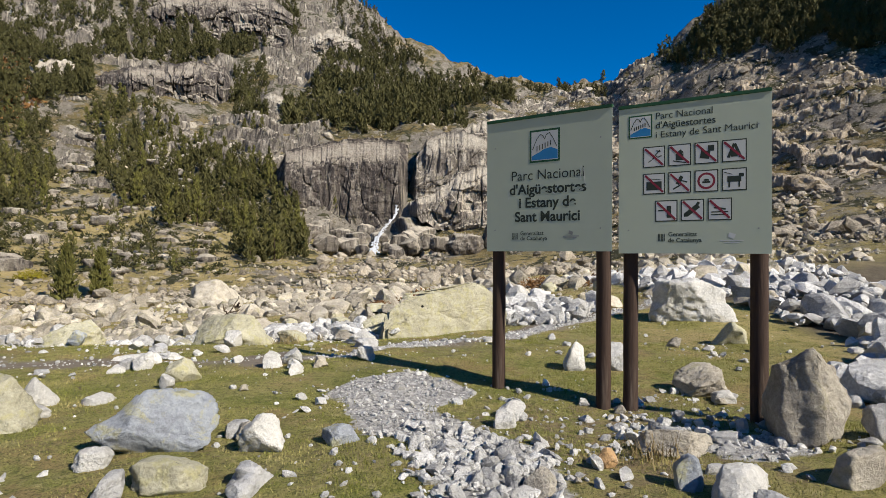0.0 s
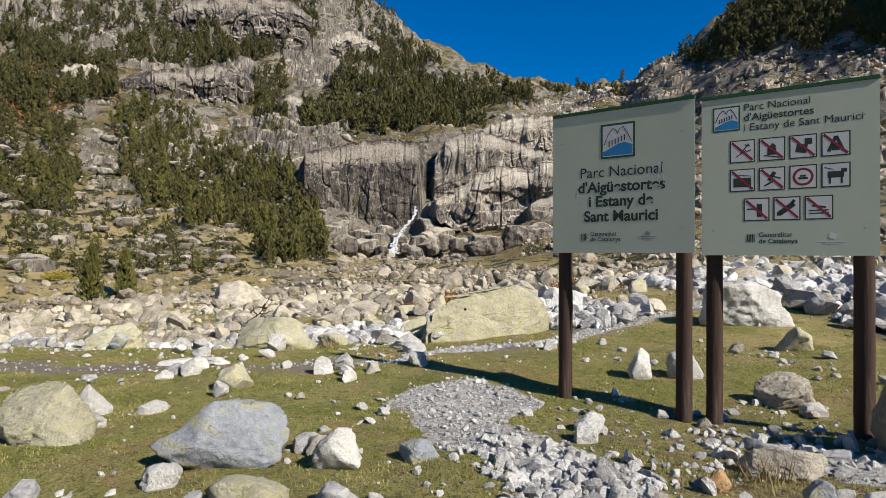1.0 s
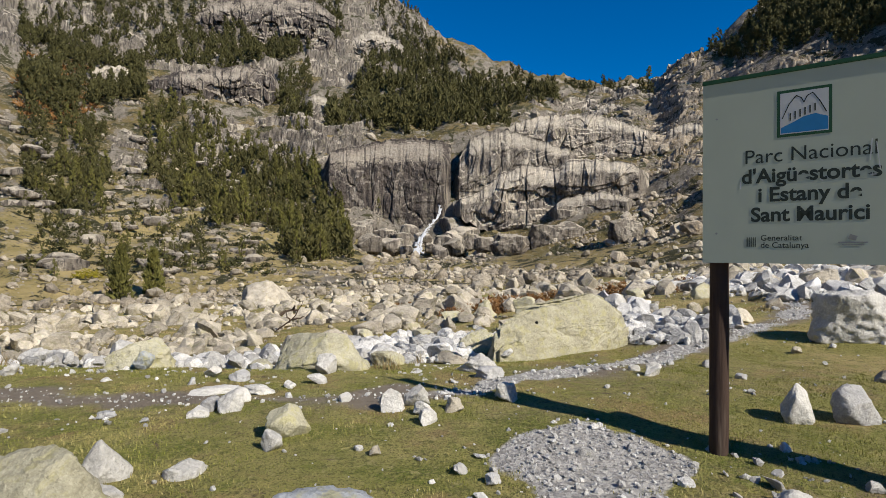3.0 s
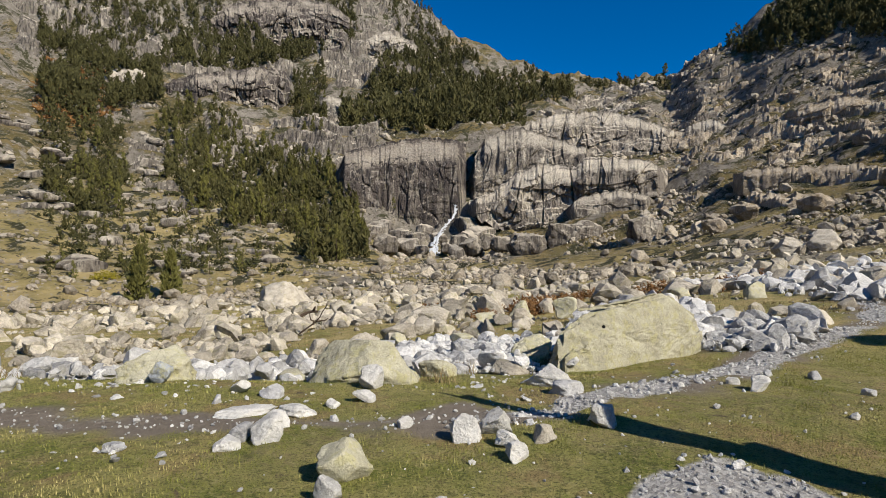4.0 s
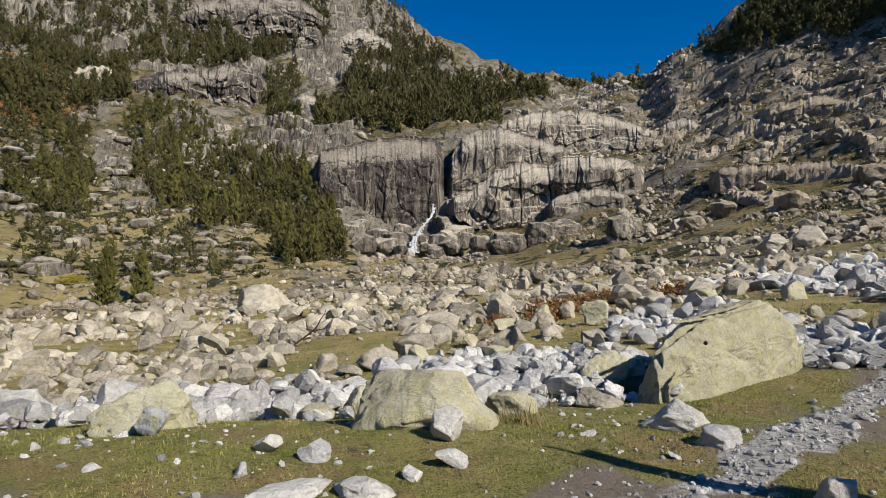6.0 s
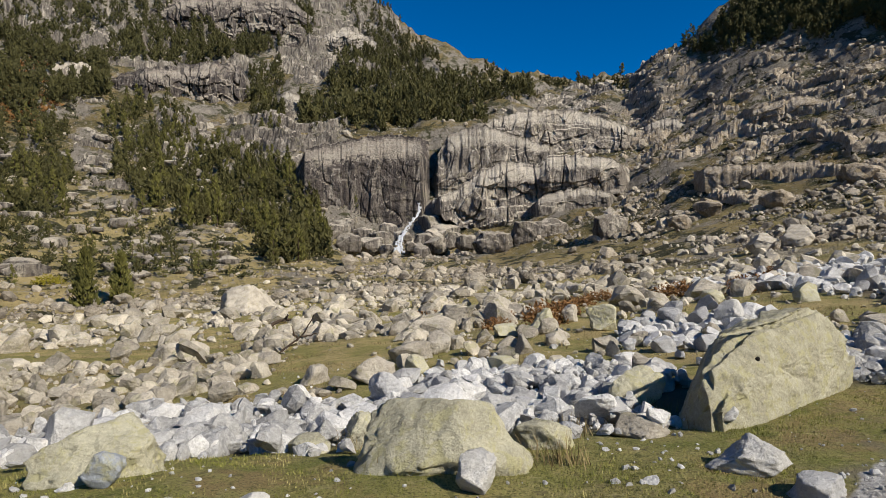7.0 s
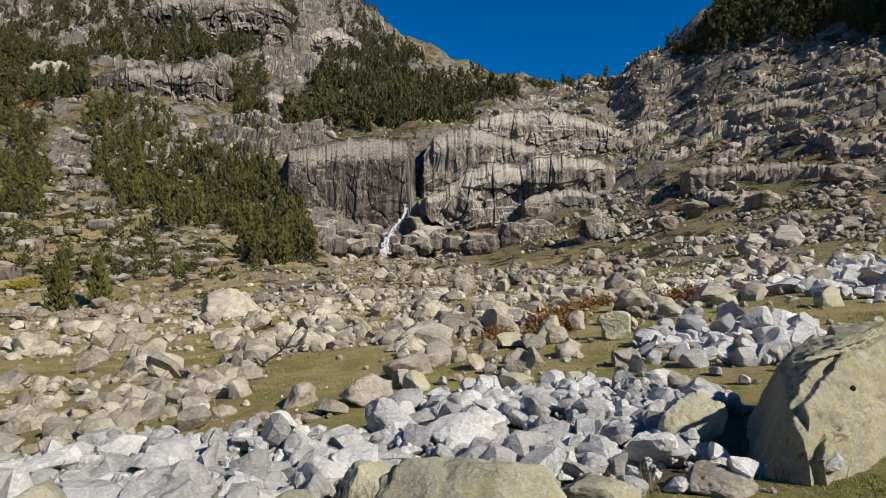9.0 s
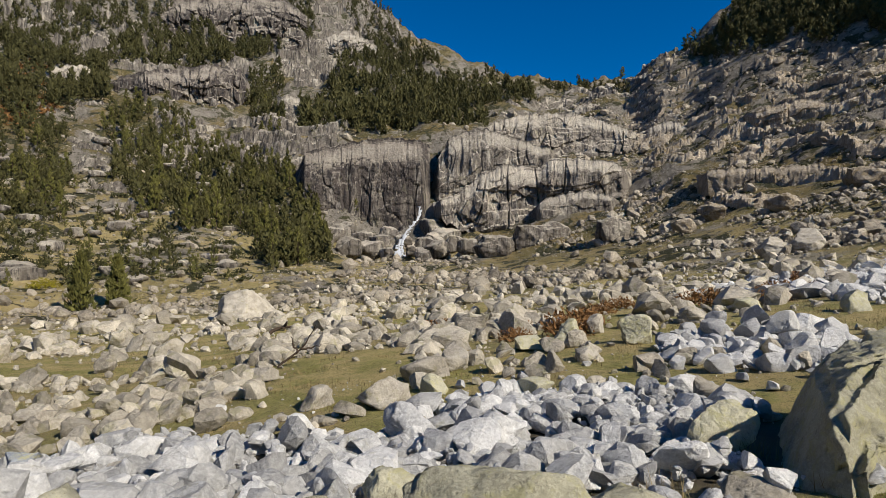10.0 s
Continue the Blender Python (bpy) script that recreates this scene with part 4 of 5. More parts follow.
boulder("orange_stone", -2.70, 13.20, (0.10, 0.09, 0.11), ORANGE_STONE, "small orange-topped stone in the rubble", 10, 75, -0.4)
boulder("orange_stone", -6.46, 12.19, (0.14, 0.11, 0.10), ORANGE_STONE, "small orange stone in the pale rubble", 10, 76, -0.2)
boulder("blue_block", -7.70, 13.40, (0.27, 0.22, 0.22), BLUE_STONE, "blue-grey block at the rubble's edge", 10, 77, 0.2, boxy=0.7)
boulder("pale_mound", -16.20, 49.50, (3.40, 2.40, 1.90), TAN_STONE, "broad pale granite hump on the flat", 10, 78, 0.35, boxy=0.05, peak=0.45)
boulder("dark_crag_boulder", 33.80, 62.00, (2.30, 1.90, 1.90), TAN_STONE, "huge shaded boulder on the scree", 20, 79, 0.25)
boulder("dark_crag_boulder", 30.6, 63.0, (2.2, 1.7, 1.5), TAN_STONE, "huge shaded boulder on the scree", -30, 80, 0.25)
HEAP = ((1.05, 15.9, 0.24, 0), (1.5, 16.2, 0.27, 0), (1.9, 16.4, 0.25, 0), (2.3, 16.4, 0.25, 0), (1.15, 14.75, 0.24, 0), (1.55, 15.0, 0.24, 0), (1.95, 15.3, 0.24, 0.12), (1.75, 14.4, 0.28, 0), (2.15, 14.35, 0.32, 0),
        (2.8, 15.6, 0.30, 0.1), (2.65, 16.6, 0.28, 0.2), (2.2, 16.9, 0.26, 0.25), (3.2, 16.4, 0.32, 0.2), (3.1, 17.2, 0.32, 0.3), (2.6, 17.6, 0.26, 0.3), (2.5, 14.9, 0.3, 0.1), (3.3, 15.2, 0.36, 0), (3.7, 16.0, 0.34, 0.1), (0.75, 15.2, 0.17, 0), (1.3, 17.0, 0.2, 0.1))
for k, (x, y, s, up) in enumerate(HEAP):
    stone = boulder("jagged_stone", x, y, (s * 1.15, s * 0.85, s * 0.95), GREY_STONE if k % 3 else WHITE_STONE, "jagged grey-white stone behind the great boulder", 47 * k, 90 + k, 0.35, level=3, flat=True, cuts=11, depth=(0.42, 0.72), tilt=17 * (k % 3 - 1), category="stone", group="jagged stone heap")
    stone.location.z += up
rng = np.random.default_rng(77)
for k in range(26):
    x, y = 7.2 + rng.uniform(-0.4, 6.5), rng.uniform(5.2, 19)
    s = rng.uniform(0.25, 0.62)
    boulder("scree_boulder", x, y, (s, s * rng.uniform(0.65, 0.9), s * rng.uniform(0.55, 0.85)), GREY_STONE if k % 4 else TAN_STONE,
            "grey granite boulder in the side scree", rng.uniform(0, 360), 120 + k, 0.2, level=3, flat=True, cuts=14, depth=(0.42, 0.74), group="side scree boulders")


# ------------------------------------------------------------------ cliffs and slabs
def outcrop(name, az, r, size, material, label, turn=0.0, seed=0, sink=0.5, level=5, top=None, **shape):
    x, y = spot(az, r)
    ob = new(name, rock_mesh(name, seed, size, material, level, **shape))
    base = float(height(np.array([x]), np.array([y]), False)[0])
    z = base + size[2] * (1 - sink) if top is None else top - size[2] * 0.84
    ob.matrix_world = pose(x, y, z, 0, 0, turn - az)
    return tagged(ob, label, "cliff", "granite cliffs")


CL = dict(boxy=0.62, cuts=9, depth=(0.62, 0.9), lumps=0.14, fluted=0.03, rough=0.45)
SL = dict(boxy=0.5, cuts=7, depth=(0.6, 0.9), lumps=0.14, fluted=0.05)


def rock_wall(name, label, material, line, r, seed, lean=0.22, back=26.0, amp=2.2, rise=0.10, group="granite cliffs"):
    """A granite wall standing out of the slope. line: bearing, and height over the eye per metre for the foot and for the rim.
    The face is broken by upright joints and ledges, rounds off at the rim and runs back as a bare terrace."""
    knots = np.array(line, float)
    az = np.arange(knots[0, 0], knots[-1, 0], 0.075)
    o = seed * 13.7
    if r is None:
        # the wall stands where the slope comes up to its foot
        q = 60 * 9.0 ** np.linspace(0, 1, 240)[None, :]
        b = np.radians(knots[:, :1])
        up = (height(HUB[0] + q * np.sin(b), HUB[1] + q * np.cos(b), False) - 1.45) / q
        r = float(np.median(q[0, np.argmax(up >= knots[:, 1:2], axis=1)]))
        spots = np.median(q[0, np.argmax(up >= knots[:, 1:2], axis=1)]) * 0.6 + 0.4 * q[0, np.argmax(up >= knots[:, 1:2], axis=1)]
        stand = np.interp(az, knots[:, 0], spots) - 1.0
    else:
        stand = np.full(len(az), float(r))
    def smooth_line(k):
        return np.interp(az, knots[:, 0], knots[:, k]) + (0.002 * vnoise(az * 2.2 + o, k * 5.0) + 0.0012 * vnoise(az * 6.1 - o, k * 3.0))
    foot, rim = 1.45 + stand * smooth_line(1), 1.45 + stand * smooth_line(2)
    tall = np.maximum(rim - foot, 0.3)
    u = np.radians(az) * r
    n, m = 46, 16
    t = np.linspace(-0.3, 1.0, n)[None, :]
    z = foot[:, None] + tall[:, None] * t
    U = np.broadcast_to(u[:, None], z.shape)
    bend = 0.9 * fbm(U / 11 + o, z / 11, 1.1, 3)
    joint = np.round(2.0 * fbm(U / 7.5 + 0.25 * bend + o, z / 13 - o, 2.2, 2)) / 2.0
    ledge = np.round(2.2 * fbm(U / 19 - o, z / 5.5 + 0.3 * bend, 3.3, 2)) / 2.2
    chip = np.round(2.5 * fbm(U / 2.6 + o, z / 6 + o, 4.4, 2)) / 2.5
    size = amp * np.clip(tall / 14, 0.25, 1.0)[:, None]
    crack = np.exp(-(fbm(U / 9 - o, z / 34, 6.6, 3) / 0.035) ** 2)
    face = size * (0.9 * joint + 0.8 * ledge + 0.22 * chip + 0.16 * fbm(U / 1.8, z / 2.4, 5.5, 3) + 0.7 * crack)
    face = face * smooth(0.0, 0.25, t + 0.3) * (1 - 0.75 * smooth(0.62, 1.0, t))
    end = np.minimum(az - az[0], az[-1] - az)[:, None]
    R = stand[:, None] + lean * (z - foot[:, None]) + face + 0.42 * tall[:, None] * smooth(0.5, 1.0, t) ** 2 + 6.0 * smooth(0.9, 0.0, end)
    zf = 1.45 + R * (smooth_line(1)[:, None] * (1 - t) + smooth_line(2)[:, None] * t)
    w = (np.arange(1, m + 1) / m)[None, :]
    Rt = R[:, -1:] + back * w ** 1.3
    Ut = np.broadcast_to(u[:, None], Rt.shape)
    bump = 0.05 * tall[:, None] * np.round(2.5 * fbm(Ut / 8 + o, Rt / 7, 7.7, 3)) / 2.5
    zt = zf[:, -1:] + rise * back * w ** 1.3 + bump * smooth(0.0, 0.2, w) - 10 * smooth(0.7, 1.0, w)
    R, z = np.concatenate([R, Rt], 1), np.concatenate([zf, zt], 1)
    A = np.radians(az)[:, None]
    x, y = HUB[0] + R * np.sin(A), HUB[1] + R * np.cos(A)
    na, nr = R.shape
    i = np.arange(na - 1)[:, None] * nr + np.arange(nr - 1)[None]
    quads = np.stack([i, i + nr, i + nr + 1, i + 1], -1).reshape(-1, 4)
    me = mesh_from(name, np.stack([x.ravel(), y.ravel(), z.ravel()], 1), quads, material)
    return tagged(new(name, me), label, "cliff", group)


def ledges(name, label, material, az0, az1, r0, r1, daz, dr, rise, scale, lift, seed, bias=0.0, front=0.0):
    """A broken rock face laid over the slope: risers and treads, cut by clefts, dying out into the ground at an uneven edge."""
    A, R = np.meshgrid(np.radians(np.arange(az0, az1, daz)), np.arange(r0, r1, dr), indexing="ij")
    x, y = HUB[0] + R * np.sin(A), HUB[1] + R * np.cos(A)
    base, o = height(x, y, False), seed * 7.31
    ribs = fbm(x / (scale * 0.11) + o, y / (scale * 0.5), 0.7, 3)
    def steps(h, size, wide, k):
        q = h / size + k * fbm(x / wide + o, y / wide - o, 2.2, 3) + 0.045 * ribs
        n = np.floor(q)
        f = q - n
        return size * (n + 0.2 * f + 0.8 * smooth(0.56, 0.70, f) - q)
    z = steps(base, rise, scale, 0.9) + 0.75 * steps(base + 3.0, rise * 0.37, scale * 0.36, 1.2) + 0.6 * steps(base, rise * 0.15, scale * 0.13, 1.3)
    cleft = fbm(x / (scale * 0.5) - o, y / (scale * 0.9) + o, 4.1, 3)
    z = z - 0.16 * rise * np.exp(-(cleft / 0.03) ** 2)
    z = z + 0.05 * rise * fbm(x / (scale * 0.07), y / (scale * 0.07), o, 3)
    edge = smooth(az0, az0 + 2, np.degrees(A)) * smooth(az1, az1 - 2, np.degrees(A)) * smooth(r0, r0 + 0.12 * (r1 - r0), R) * smooth(r1, r1 - 0.25 * (r1 - r0), R)
    mask = smooth(-0.12, 0.10, fbm(x / scale * 1.1 - o, y / scale * 1.1, 3.3, 4) + bias - 1.2 * (1 - edge))
    mask = mask * edge
    z = height(x, y) + mask * (z + lift + front * smooth(r0 + 0.05 * (r1 - r0), r0 + 0.2 * (r1 - r0), R) * smooth(r0 + 0.75 * (r1 - r0), r0 + 0.3 * (r1 - r0), R)) - 5 * (1 - mask)
    na, nr = A.shape
    i = np.arange(na - 1)[:, None] * nr + np.arange(nr - 1)[None]
    quads = np.stack([i, i + nr, i + nr + 1, i + 1], -1).reshape(-1, 4)
    me = mesh_from(name, np.stack([x.ravel(), y.ravel(), z.ravel()], 1), quads, material)
    return tagged(new(name, me), label, "cliff", kind="structure")


ledges("hillside_rocks", "pale granite ribs among the woods", SLAB, -26.0, -6.0, 188, 335, 0.10, 1.0, 8, 28, 0.6, 3, bias=0.16, front=2)
ledges("summit_rocks", "pale rocky slopes below the ridge", SLAB, -40, -1.0, 300, 535, 0.12, 1.5, 13, 40, 1.2, 4, bias=0.22, front=2)
ledges("west_rocks", "pale broken rock on the grassy hillside", SLAB, -41, -24, 130, 300, 0.12, 1.1, 6, 22, 0.4, 6, bias=0.05)
ledges("pass_rocks", "pale broken slabs below the pass", SLAB, 3.0, 25.0, 215, 400, 0.10, 1.2, 6.5, 30, 0.4, 7, bias=0.12)
ledges("shaded_crags", "brown broken crags on the valley side", SLOPE_ROCK, 17.0, 45.5, 105, 335, 0.12, 1.1, 6.5, 27, 0.5, 5, bias=0.3)
rock_wall("streaked_cliff", "tall dark streaked granite cliff by the waterfall", CLIFF, ((-12.6, 0.097, 0.138), (-11.67, 0.083, 0.174), (-10.11, 0.074, 0.183), (-7.2, 0.071, 0.193), (-4.51, 0.072, 0.201), (-1.79, 0.078, 0.201), (0.24, 0.095, 0.192)), 182, 1, lean=0.20, back=34, amp=1.1, rise=0.0)
rock_wall("domed_cliff", "domed granite cliff beside a dark cleft", SLAB, ((0.24, 0.094, 0.11), (0.96, 0.097, 0.163), (2.06, 0.103, 0.201), (3.71, 0.109, 0.215), (5.91, 0.128, 0.216), (8.65, 0.138, 0.2), (10.82, 0.142, 0.184), (12.7, 0.145, 0.176)), 187, 2, lean=0.40, back=26, amp=1.5, rise=0.06)
rock_wall("stepped_cliff", "stepped pale granite cliff streaked with dark water stains", SLAB, ((0.52, 0.074, 0.091), (3.16, 0.059, 0.109), (5.09, 0.057, 0.138), (7.56, 0.061, 0.157), (10.82, 0.066, 0.15), (11.9, 0.085, 0.16), (14.56, 0.098, 0.162), (17.69, 0.106, 0.153), (19.33, 0.105, 0.133)), 174, 3, lean=0.34, back=20, amp=2.6, rise=0.12)
rock_wall("lower_cliff", "low streaked granite wall above the scree", SLAB, ((10.01, 0.06, 0.074), (11.09, 0.06, 0.093), (12.7, 0.061, 0.101), (14.83, 0.067, 0.107), (17.18, 0.076, 0.097), (18.31, 0.075, 0.087)), 166, 4, lean=0.3, back=12, amp=1.8)
rock_wall("upper_slabs", "pale broken slabs at the top of the cliffs", SLAB, ((4.54, 0.192, 0.203), (6.46, 0.187, 0.228), (9.19, 0.179, 0.238), (11.9, 0.174, 0.239), (14.56, 0.171, 0.235), (17.18, 0.172, 0.219), (19.73, 0.172, 0.197)), 212, 5, lean=0.75, back=26, amp=3.6, rise=0.14)
rock_wall("upper_crag", "streaked granite crag among pale slabs", CLIFF, ((12.17, 0.178, 0.206), (13.77, 0.177, 0.218), (16.14, 0.179, 0.219), (17.69, 0.181, 0.206)), None, 6, lean=0.2, back=10, amp=1.5)
rock_wall("bare_dome", "smooth bare granite dome on the valley side", SLAB, ((19.98, 0.178, 0.192), (21.23, 0.18, 0.207), (22.95, 0.18, 0.211), (24.87, 0.179, 0.194)), None, 7, lean=0.8, back=10, amp=0.9)
for az, r, size, turn, seed in ((6.3, 139, (5.5, 4, 3.4), -12, 210), (9.6, 141, (5.0, 4, 4.0), 10, 211), (12.2, 143, (4.2, 3, 2.8), 20, 212), (17.6, 130, (4.2, 3.2, 3.6), 24, 213)):
    outcrop("pale_slab", az, r, size, SLAB, "smooth pale slab with dark water stains on the scree", turn, seed, 0.55, **SL)
rock_wall("hillside_cliff", "grey streaked cliff band on the wooded hillside", CLIFF, ((-28.34, 0.256, 0.264), (-26.49, 0.238, 0.278), (-25.43, 0.215, 0.286), (-22.13, 0.226, 0.298), (-19.82, 0.235, 0.31), (-17.44, 0.261, 0.304), (-16.66, 0.267, 0.28)), None, 10, lean=0.2, back=22, amp=4.0)
rock_wall("summit_cliff", "pale grey cliff high on the mountainside", CLIFF, ((-25.85, 0.333, 0.358), (-23.47, 0.327, 0.4), (-19.82, 0.344, 0.421), (-17.44, 0.326, 0.428), (-13.46, 0.345, 0.424), (-11.41, 0.363, 0.4)), None, 11, lean=0.4, back=30, amp=5.0)
rock_wall("hillside_slab", "pale granite slab above the woods", SLAB, ((-14.72, 0.238, 0.254), (-13.46, 0.23, 0.267), (-11.93, 0.232, 0.267), (-11, 0.24, 0.253)), None, 12, lean=0.5, back=12, amp=1.6)
rock_wall("hillside_slab", "grey granite slab on the grassy hillside", SLAB, ((-34, 0.23, 0.25), (-32.01, 0.244, 0.276), (-30.12, 0.258, 0.282), (-28.54, 0.265, 0.272)), None, 13, lean=0.7, back=14, amp=2.4)
rock_wall("summit_slab", "bare slab below the ridge", SLAB, ((-10.37, 0.332, 0.364), (-7.74, 0.335, 0.382), (-5.05, 0.314, 0.361), (-3.97, 0.31, 0.338)), None, 14, lean=0.8, back=20, amp=3.4)
rock_wall("brown_crag", "low brown crag on the valley side", SLOPE_ROCK, ((24.87, 0.097, 0.122), (26.51, 0.101, 0.132), (29.22, 0.103, 0.129), (33.47, 0.103, 0.128), (36.62, 0.105, 0.119)), None, 15, lean=0.5, back=10, amp=1.8)
rock_wall("brown_crag", "broken brown crag on the valley side", SLOPE_ROCK, ((28.77, 0.19, 0.211), (30.53, 0.191, 0.221), (33.47, 0.188, 0.223), (36.24, 0.178, 0.2)), None, 16, lean=0.4, back=14, amp=3.0)
rng = np.random.default_rng(88)
for k in range(90):
    az, r = rng.uniform(-40, -17), rng.uniform(98, 235)
    s = rng.uniform(1.0, 2.6)
    outcrop("pale_rock", az, r, (s * 1.5, s, s * 0.6), SLAB, "low pale granite rock on the grassy slope", rng.uniform(-50, 50), 280 + k, 0.55, level=3, **dict(SL, cuts=12))
for k in range(14):
    az, r = rng.uniform(22, 46), rng.uniform(110, 200)
    s = rng.uniform(1.4, 3.0)
    outcrop("dark_crag", az, r, (s * 1.3, s, s * 0.8), SLOPE_ROCK, "broken brown crag on the valley side", rng.uniform(-40, 40), 340 + k, 0.6, level=3, flat=True, **dict(CL, cuts=14, lumps=0.22))


# ------------------------------------------------------------------ waterfall
def build_waterfall():
    strands = []
    rng = np.random.default_rng(5)
    verts, faces = [], []
    top, foot = spot(-1.0, 176), spot(-3.1, 138)
    zt, zf = 16.4, 0.2
    for s in range(7):
        off = (s - 3) / 3
        last = None
        for i in range(36):
            t = i / 35
            x = top[0] + (foot[0] - top[0]) * t + (1.3 * math.sin(6.4 * t + 0.5) + 0.2 * math.sin(15 * t)) * (1 - t * 0.4) + off * (0.25 + 1.9 * max(0, t - 0.45) ** 1.2) + 0.16 * rng.normal()
            y = top[1] + (foot[1] - top[1]) * t
            ground = float(height(np.array([x]), np.array([y]))[0])
            z = max(ground + 0.55, zt + (zf - zt) * t ** 0.9) + 0.15 * rng.normal()
            w = 0.09 + 0.20 * t + 0.10 * rng.random()
            k = len(verts)
            verts += [(x - w, y, z), (x, y - 0.22, z + 0.12), (x + w, y, z)]
            if last is not None and rng.random() > 0.5:
                faces += [(last, last + 1, k + 1, k), (last + 1, last + 2, k + 2, k + 1)]
            last = k
    tagged(new("waterfall", mesh_from("waterfall", verts, faces, WATER, flat=False)), "white cascading waterfall over granite steps", "waterfall", kind="structure")


build_waterfall()
for k, (az, r, s) in enumerate(((-0.2, 160, 3.0), (-4.5, 158, 3.4), (0.8, 150, 3.2), (-5.5, 148, 3.0), (-0.6, 142, 2.4), (-7.8, 146, 3.2), (2.4, 158, 2.8), (0.5, 168, 3.6), (-2.6, 168, 2.8),
                              (-6.2, 164, 3.2), (-9.1, 160, 3.0), (1.7, 172, 4.0), (-3.7, 176, 3.4), (0.4, 178, 4.2), (-8.2, 174, 3.4), (3.7, 148, 2.6), (-10.2, 150, 3.0), (-1.5, 152, 2.0), (-3.9, 146, 2.2))):
    outcrop("cascade_rock", az, r, (s * 1.2, s, s * 0.9), SLAB, "pale rock beside the cascade", 37 * k, 300 + k, 0.4, level=4, **SL)


# ------------------------------------------------------------------ trees and shrubs
def clumps(rng, centres, length, width, rise=0.8):
    """Small pointed needle clumps, each a thin three-sided spike, most of them rising outwards."""
    n = len(centres)
    d = rng.normal(size=(n, 3)) * np.array([0.55, 0.55, 0.35])
    out = centres * np.array([1.0, 1.0, 0.0])
    d += 0.45 * out / (np.linalg.norm(out, axis=1, keepdims=True) + 1e-6)
    d[:, 2] += rise
    d /= np.linalg.norm(d, axis=1, keepdims=True)
    s = np.cross(d, rng.normal(size=(n, 3)))
    s /= np.linalg.norm(s, axis=1, keepdims=True)
    u = np.cross(d, s)
    L = length * rng.uniform(0.6, 1.4, (n, 1))
    Wd = width * rng.uniform(0.6, 1.3, (n, 1))
    tip = centres + d * L
    a, b, c = centres + s * Wd, centres + (-0.5 * s + 0.87 * u) * Wd, centres + (-0.5 * s - 0.87 * u) * Wd
    verts = np.stack([tip, a, b, c], 1).reshape(-1, 3)
    k = np.arange(n)[:, None] * 4
    faces = np.concatenate([k + np.array(f) for f in ((0, 1, 2), (0, 2, 3), (0, 3, 1))])
    return verts, faces


def crown_centres(rng, n, tall, wide, low=0.08, ragged=0.3):
    """Points in a ragged cone of boughs."""
    boughs = max(18, n // 14)
    out = []
    for b in range(boughs):
        h = low + (0.97 - low) * (b + rng.random()) / boughs
        reach = wide * (1 - h) ** 0.75 * rng.uniform(1 - ragged, 1.12) + 0.03 * wide
        a = rng.uniform(0, 2 * math.pi)
        m = n // boughs
        t = rng.uniform(0.2, 1.0, m) ** 0.7
        side = rng.normal(size=m) * 0.14 * reach
        x = np.cos(a) * t * reach - np.sin(a) * side
        y = np.sin(a) * t * reach + np.cos(a) * side
        z = tall * h + (0.10 - 0.12 * t) * tall * 0.35 * t + rng.normal(size=m) * tall * 0.012
        out.append(np.stack([x, y, z], 1))
    return np.concatenate(out)


def trunk_mesh(rng, tall, r):
    bm = bmesh.new()
    bend = rng.normal(size=2) * 0.02 * tall
    def tube(points, radii, sides):
        rows = []
        for p, q in zip(points, radii):
            rows.append([bm.verts.new((p[0] + q * math.cos(2 * math.pi * k / sides), p[1] + q * math.sin(2 * math.pi * k / sides), p[2])) for k in range(sides)])
        for lo, hi in zip(rows[:-1], rows[1:]):
            for k in range(sides):
                bm.faces.new((lo[k], lo[(k + 1) % sides], hi[(k + 1) % sides], hi[k]))
    tube([(bend[0] * (t ** 2), bend[1] * (t ** 2), tall * t - 0.4 * (t == 0)) for t in (0, 0.3, 0.6, 0.95)], [r, r * 0.75, r * 0.45, r * 0.08], 7)
    for k in range(12):
        t = rng.uniform(0.12, 0.85)
        a, L = rng.uniform(0, 6.28), tall * 0.2 * (1 - t) + 0.2
        p = (bend[0] * t * t, bend[1] * t * t, tall * t)
        tube([p, (p[0] + L * math.cos(a), p[1] + L * math.sin(a), p[2] - 0.03 * L + 0.12)], [r * 0.22, r * 0.06], 4)
    return bm


def pine(seed, tall, wide, n, name="pine_tree", label="", material=NEEDLES, ragged=0.3, low=0.06):
    rng = np.random.default_rng(seed)
    tree = new(name)
    tagged(tree, label, "tree", "hillside pines")
    part("trunk", trunk_mesh(rng, tall, tall * 0.02), BARK, tree)
    v, f = clumps(rng, crown_centres(rng, n, tall, wide, low, ragged), tall * 0.088, tall * 0.0175, rise=1.3)
    part("crown", mesh_from("crown", v, f, material), None, tree)
    return tree


def inside(px, py, poly):
    n, ok = len(poly), np.zeros(len(px), bool)
    for i in range(n):
        (ax, ay), (bx, by) = poly[i], poly[(i + 1) % n]
        cross = (ay > py) != (by > py)
        ok ^= cross & (px < (bx - ax) * (py - ay) / ((by - ay) if by != ay else 1e-9) + ax)
    return ok


